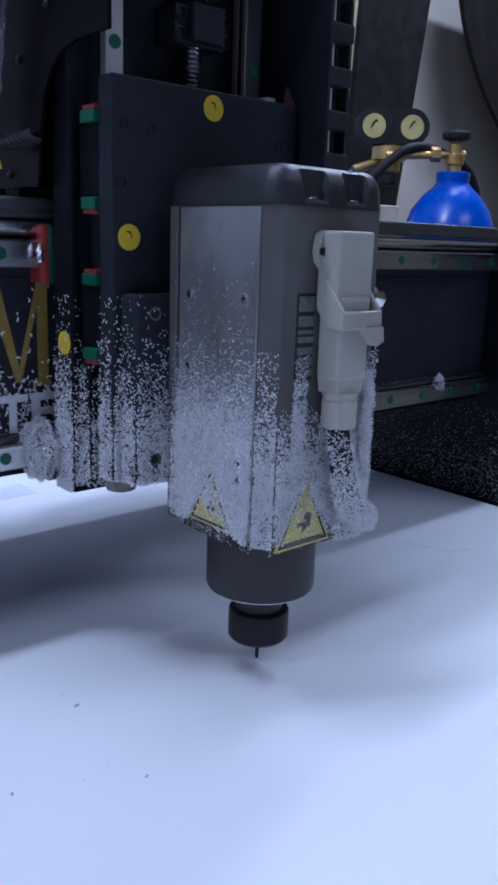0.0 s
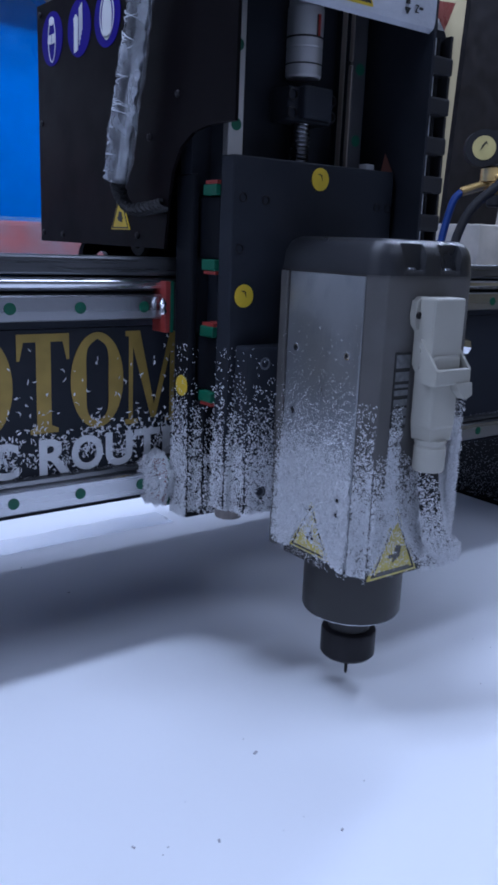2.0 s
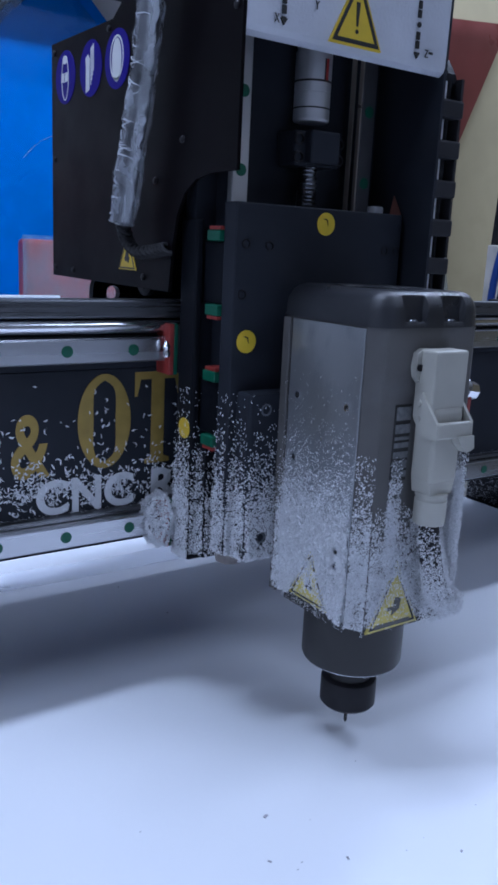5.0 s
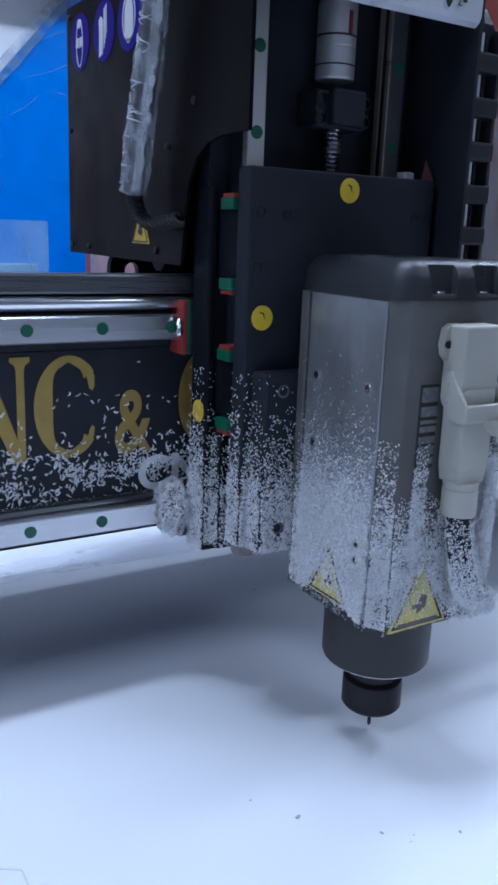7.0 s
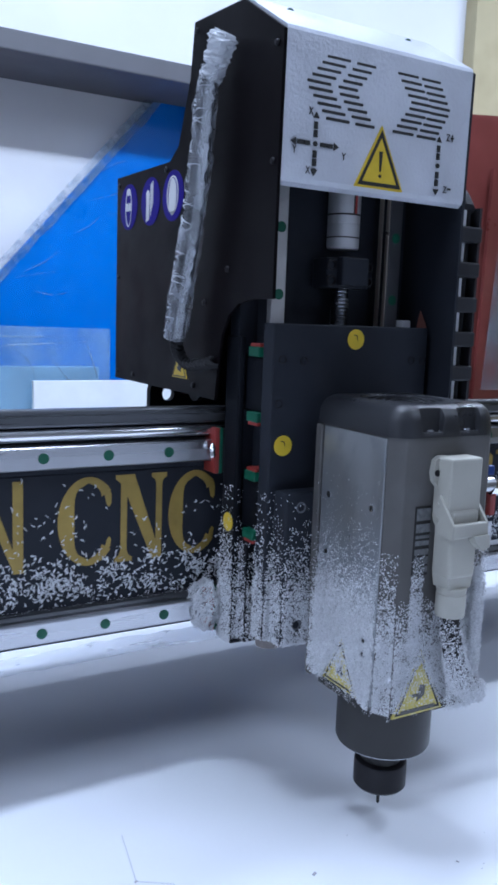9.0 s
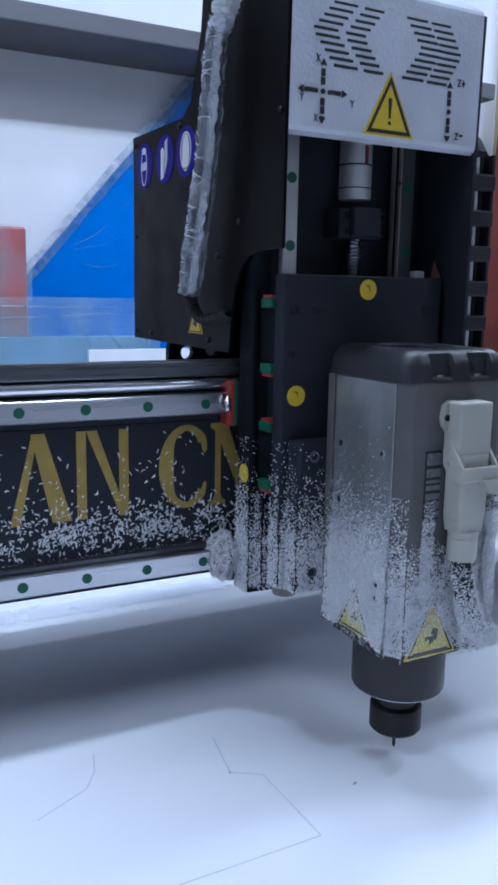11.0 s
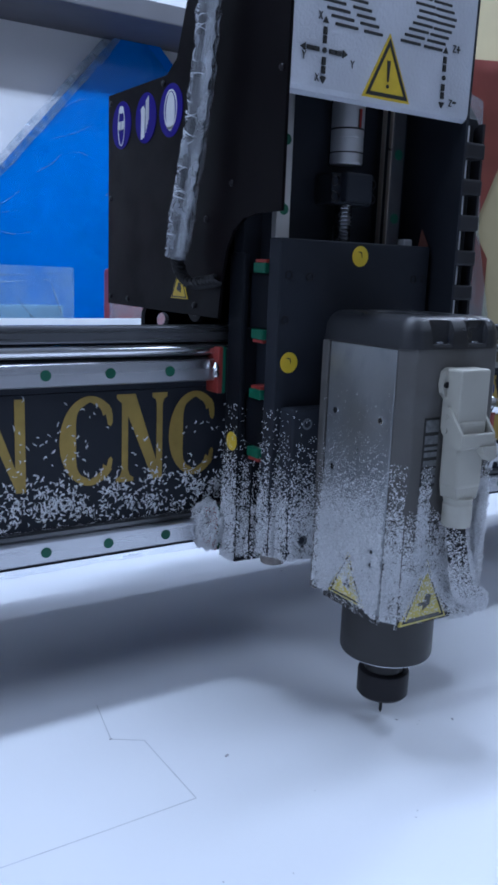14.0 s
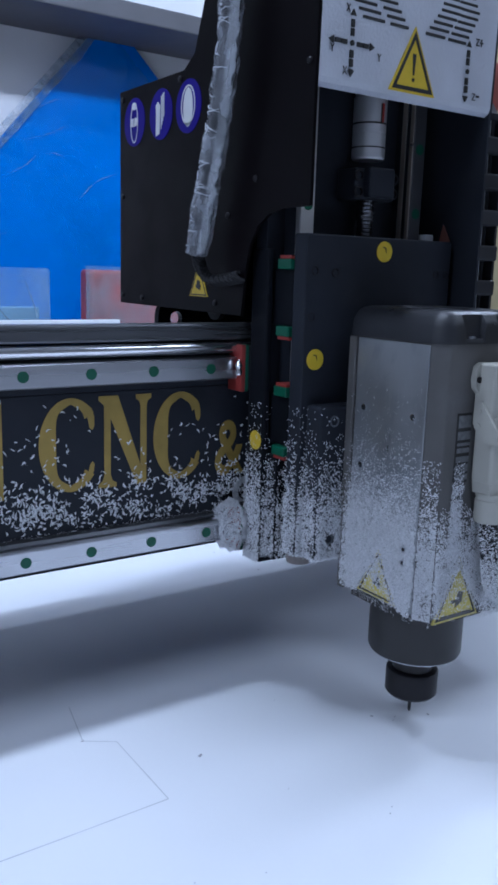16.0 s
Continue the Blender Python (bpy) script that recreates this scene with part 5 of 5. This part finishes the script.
solid("carton", box(2.02, 2.13, 1.70, 1.88, -0.8, 0.455, 0.004), CARTON, "pale carton box on the floor", "carton")

gas = thing("gas_cylinder", "bright blue gas cylinder with brass valve", "gas cylinder")
GX, GY = 1.888, 1.338
part("bottle", lathe(GX, GY, [(0.117, -0.795), (0.121, -0.78), (0.121, 0.34), (0.116, 0.385), (0.100, 0.430), (0.072, 0.467), (0.050, 0.486), (0.041, 0.498), (0.043, 0.504), (0.043, 0.522), (0.030, 0.526)], 48), CYL_BLUE, gas, "blue painted bottle", smooth=True)
part("neck", lathe(GX, GY, [(0.018, 0.525), (0.018, 0.540), (0.024, 0.543), (0.024, 0.566), (0.016, 0.570), (0.016, 0.592), (0.009, 0.596), (0.009, 0.604)], 18), BRASS, gas, "brass valve", smooth=True)
part("hand_wheel", lathe(GX, GY, [(0.018, 0.600), (0.034, 0.606), (0.036, 0.618), (0.031, 0.625), (0.010, 0.628)], 20), RUBBER, gas, "black hand wheel", smooth=True)
part("outlet", rod((GX + 0.03, GY - 0.01, 0.570), (GX - 0.13, GY + 0.12, 0.560), 0.010, seg=14), BRASS, gas, "brass outlet pipe", smooth=True)
part("outlet_nut", rod((GX - 0.030, GY + 0.025, 0.567), (GX - 0.048, GY + 0.040, 0.566), 0.019, seg=6), BRASS, gas)
part("hose", hose(glide([(GX - 0.27, GY + 0.17, 0.20), (GX - 0.22, GY + 0.14, 0.44), (GX - 0.16, GY + 0.10, 0.53), (GX - 0.09, GY + 0.07, 0.580), (GX + 0.02, GY + 0.05, 0.576), (GX + 0.12, GY + 0.02, 0.510), (GX + 0.17, GY, 0.3)], 7), 0.012, 12), RUBBER, gas, "black rubber hose", smooth=True)
reg = thing("gas_regulator", "twin gauge gas regulator on the cylinder valve", "regulator")
RX, RY, RZ = 1.801, 1.484, 0.634
across = Vector((0.77, -0.63, 0))
face = Vector((-0.63, -0.77, 0))
c = Vector((RX, RY, RZ))
block = rod(c - across * 0.05 - face * 0.01, c - across * 0.05 + face * 0.028, 0.046, seg=28)
rod(c + across * 0.05 - face * 0.01, c + across * 0.05 + face * 0.028, 0.046, seg=28, bm=block)
body_m = Matrix.Translation(c + face * 0.008) @ Matrix((across, face, Vector((0, 0, 1)))).transposed().to_4x4()
bmesh.ops.create_cube(block, size=1, matrix=body_m @ Matrix.Diagonal((0.10, 0.034, 0.086, 1)))
gb = part("gauge_guard", block, RUBBER, reg, "black rubber guard round the gauges")
for s in (-1, 1):
    k = c + across * 0.05 * s
    g = part("dial", rod(k + face * 0.0282, k + face * 0.031, 0.030, seg=28), DIAL, gb, "pale yellow dial")
    part("needle", prism([(-0.010, -0.008), (0.004, 0.012), (0.010, 0.006), (0.004, 0.017), (-0.006, 0.006)], "z", 0, 0.001), INK, gb).matrix_basis = Matrix.Translation(k + face * 0.0315) @ Matrix((across, Vector((0, 0, 1)), face)).transposed().to_4x4()
part("regulator_body", lathe(RX, RY, [(0.022, 0.520), (0.030, 0.526), (0.030, 0.550), (0.046, 0.553), (0.046, 0.585), (0.02, 0.592)], 20), BRASS, reg, "brass regulator body", smooth=True)
part("outlet", rod((RX, RY, 0.556), (RX - 0.08, RY + 0.05, 0.525), 0.012, seg=10), BRASS, reg)
part("knob", lathe(RX, RY, [(0.020, 0.490), (0.024, 0.494), (0.024, 0.518), (0.016, 0.521)], 16), RUBBER, reg, "black adjusting knob", smooth=True)
part("blue_hose", hose(glide([(RX - 0.08, RY + 0.05, 0.525), (RX - 0.10, RY + 0.065, 0.48), (RX - 0.12, RY + 0.08, 0.30), (RX - 0.12, RY + 0.08, -0.1)], 6), 0.010, 10), HOSE_BLUE, reg, "thin blue gas hose", smooth=True)
fl = box(-0.0021, 0.0021, -0.0012, 0.0012, 0, 0.0008, 0.0003, 1)
flake = solid("swarf_flake", fl, SPECK, "small dark chip drifting slowly over the sheet", "chip", group="chips on the sheet")
DRIFT = [(0.0, 0.2867, 0.4790), (2.5, 0.2790, 0.4795), (3.5, 0.2570, 0.4805), (6.0, 0.1374, 0.4815), (7.0, 0.1161, 0.4826), (8.0, 0.0814, 0.4830), (8.5, 0.0503, 0.4840),
         (9.0, 0.0408, 0.4840), (10.0, 0.0203, 0.4830), (12.5, -0.0130, 0.4700), (16.0, -0.0140, 0.4690)]


def motions():
    walk(flake, [(t, pose(x, y, TABLE + 0.0001, 0, 0, 25)) for t, x, y in DRIFT])
    rows = [(t, x, y) for t, x, y in JOG]
    walk(gantry, [(t, pose(0, y, TABLE)) for t, x, y in rows])
    walk(head, [(t, pose(x, y, TABLE)) for t, x, y in rows])
    walk(spindle, [(t, pose(x, y, TABLE)) for t, x, y in rows])


motions()
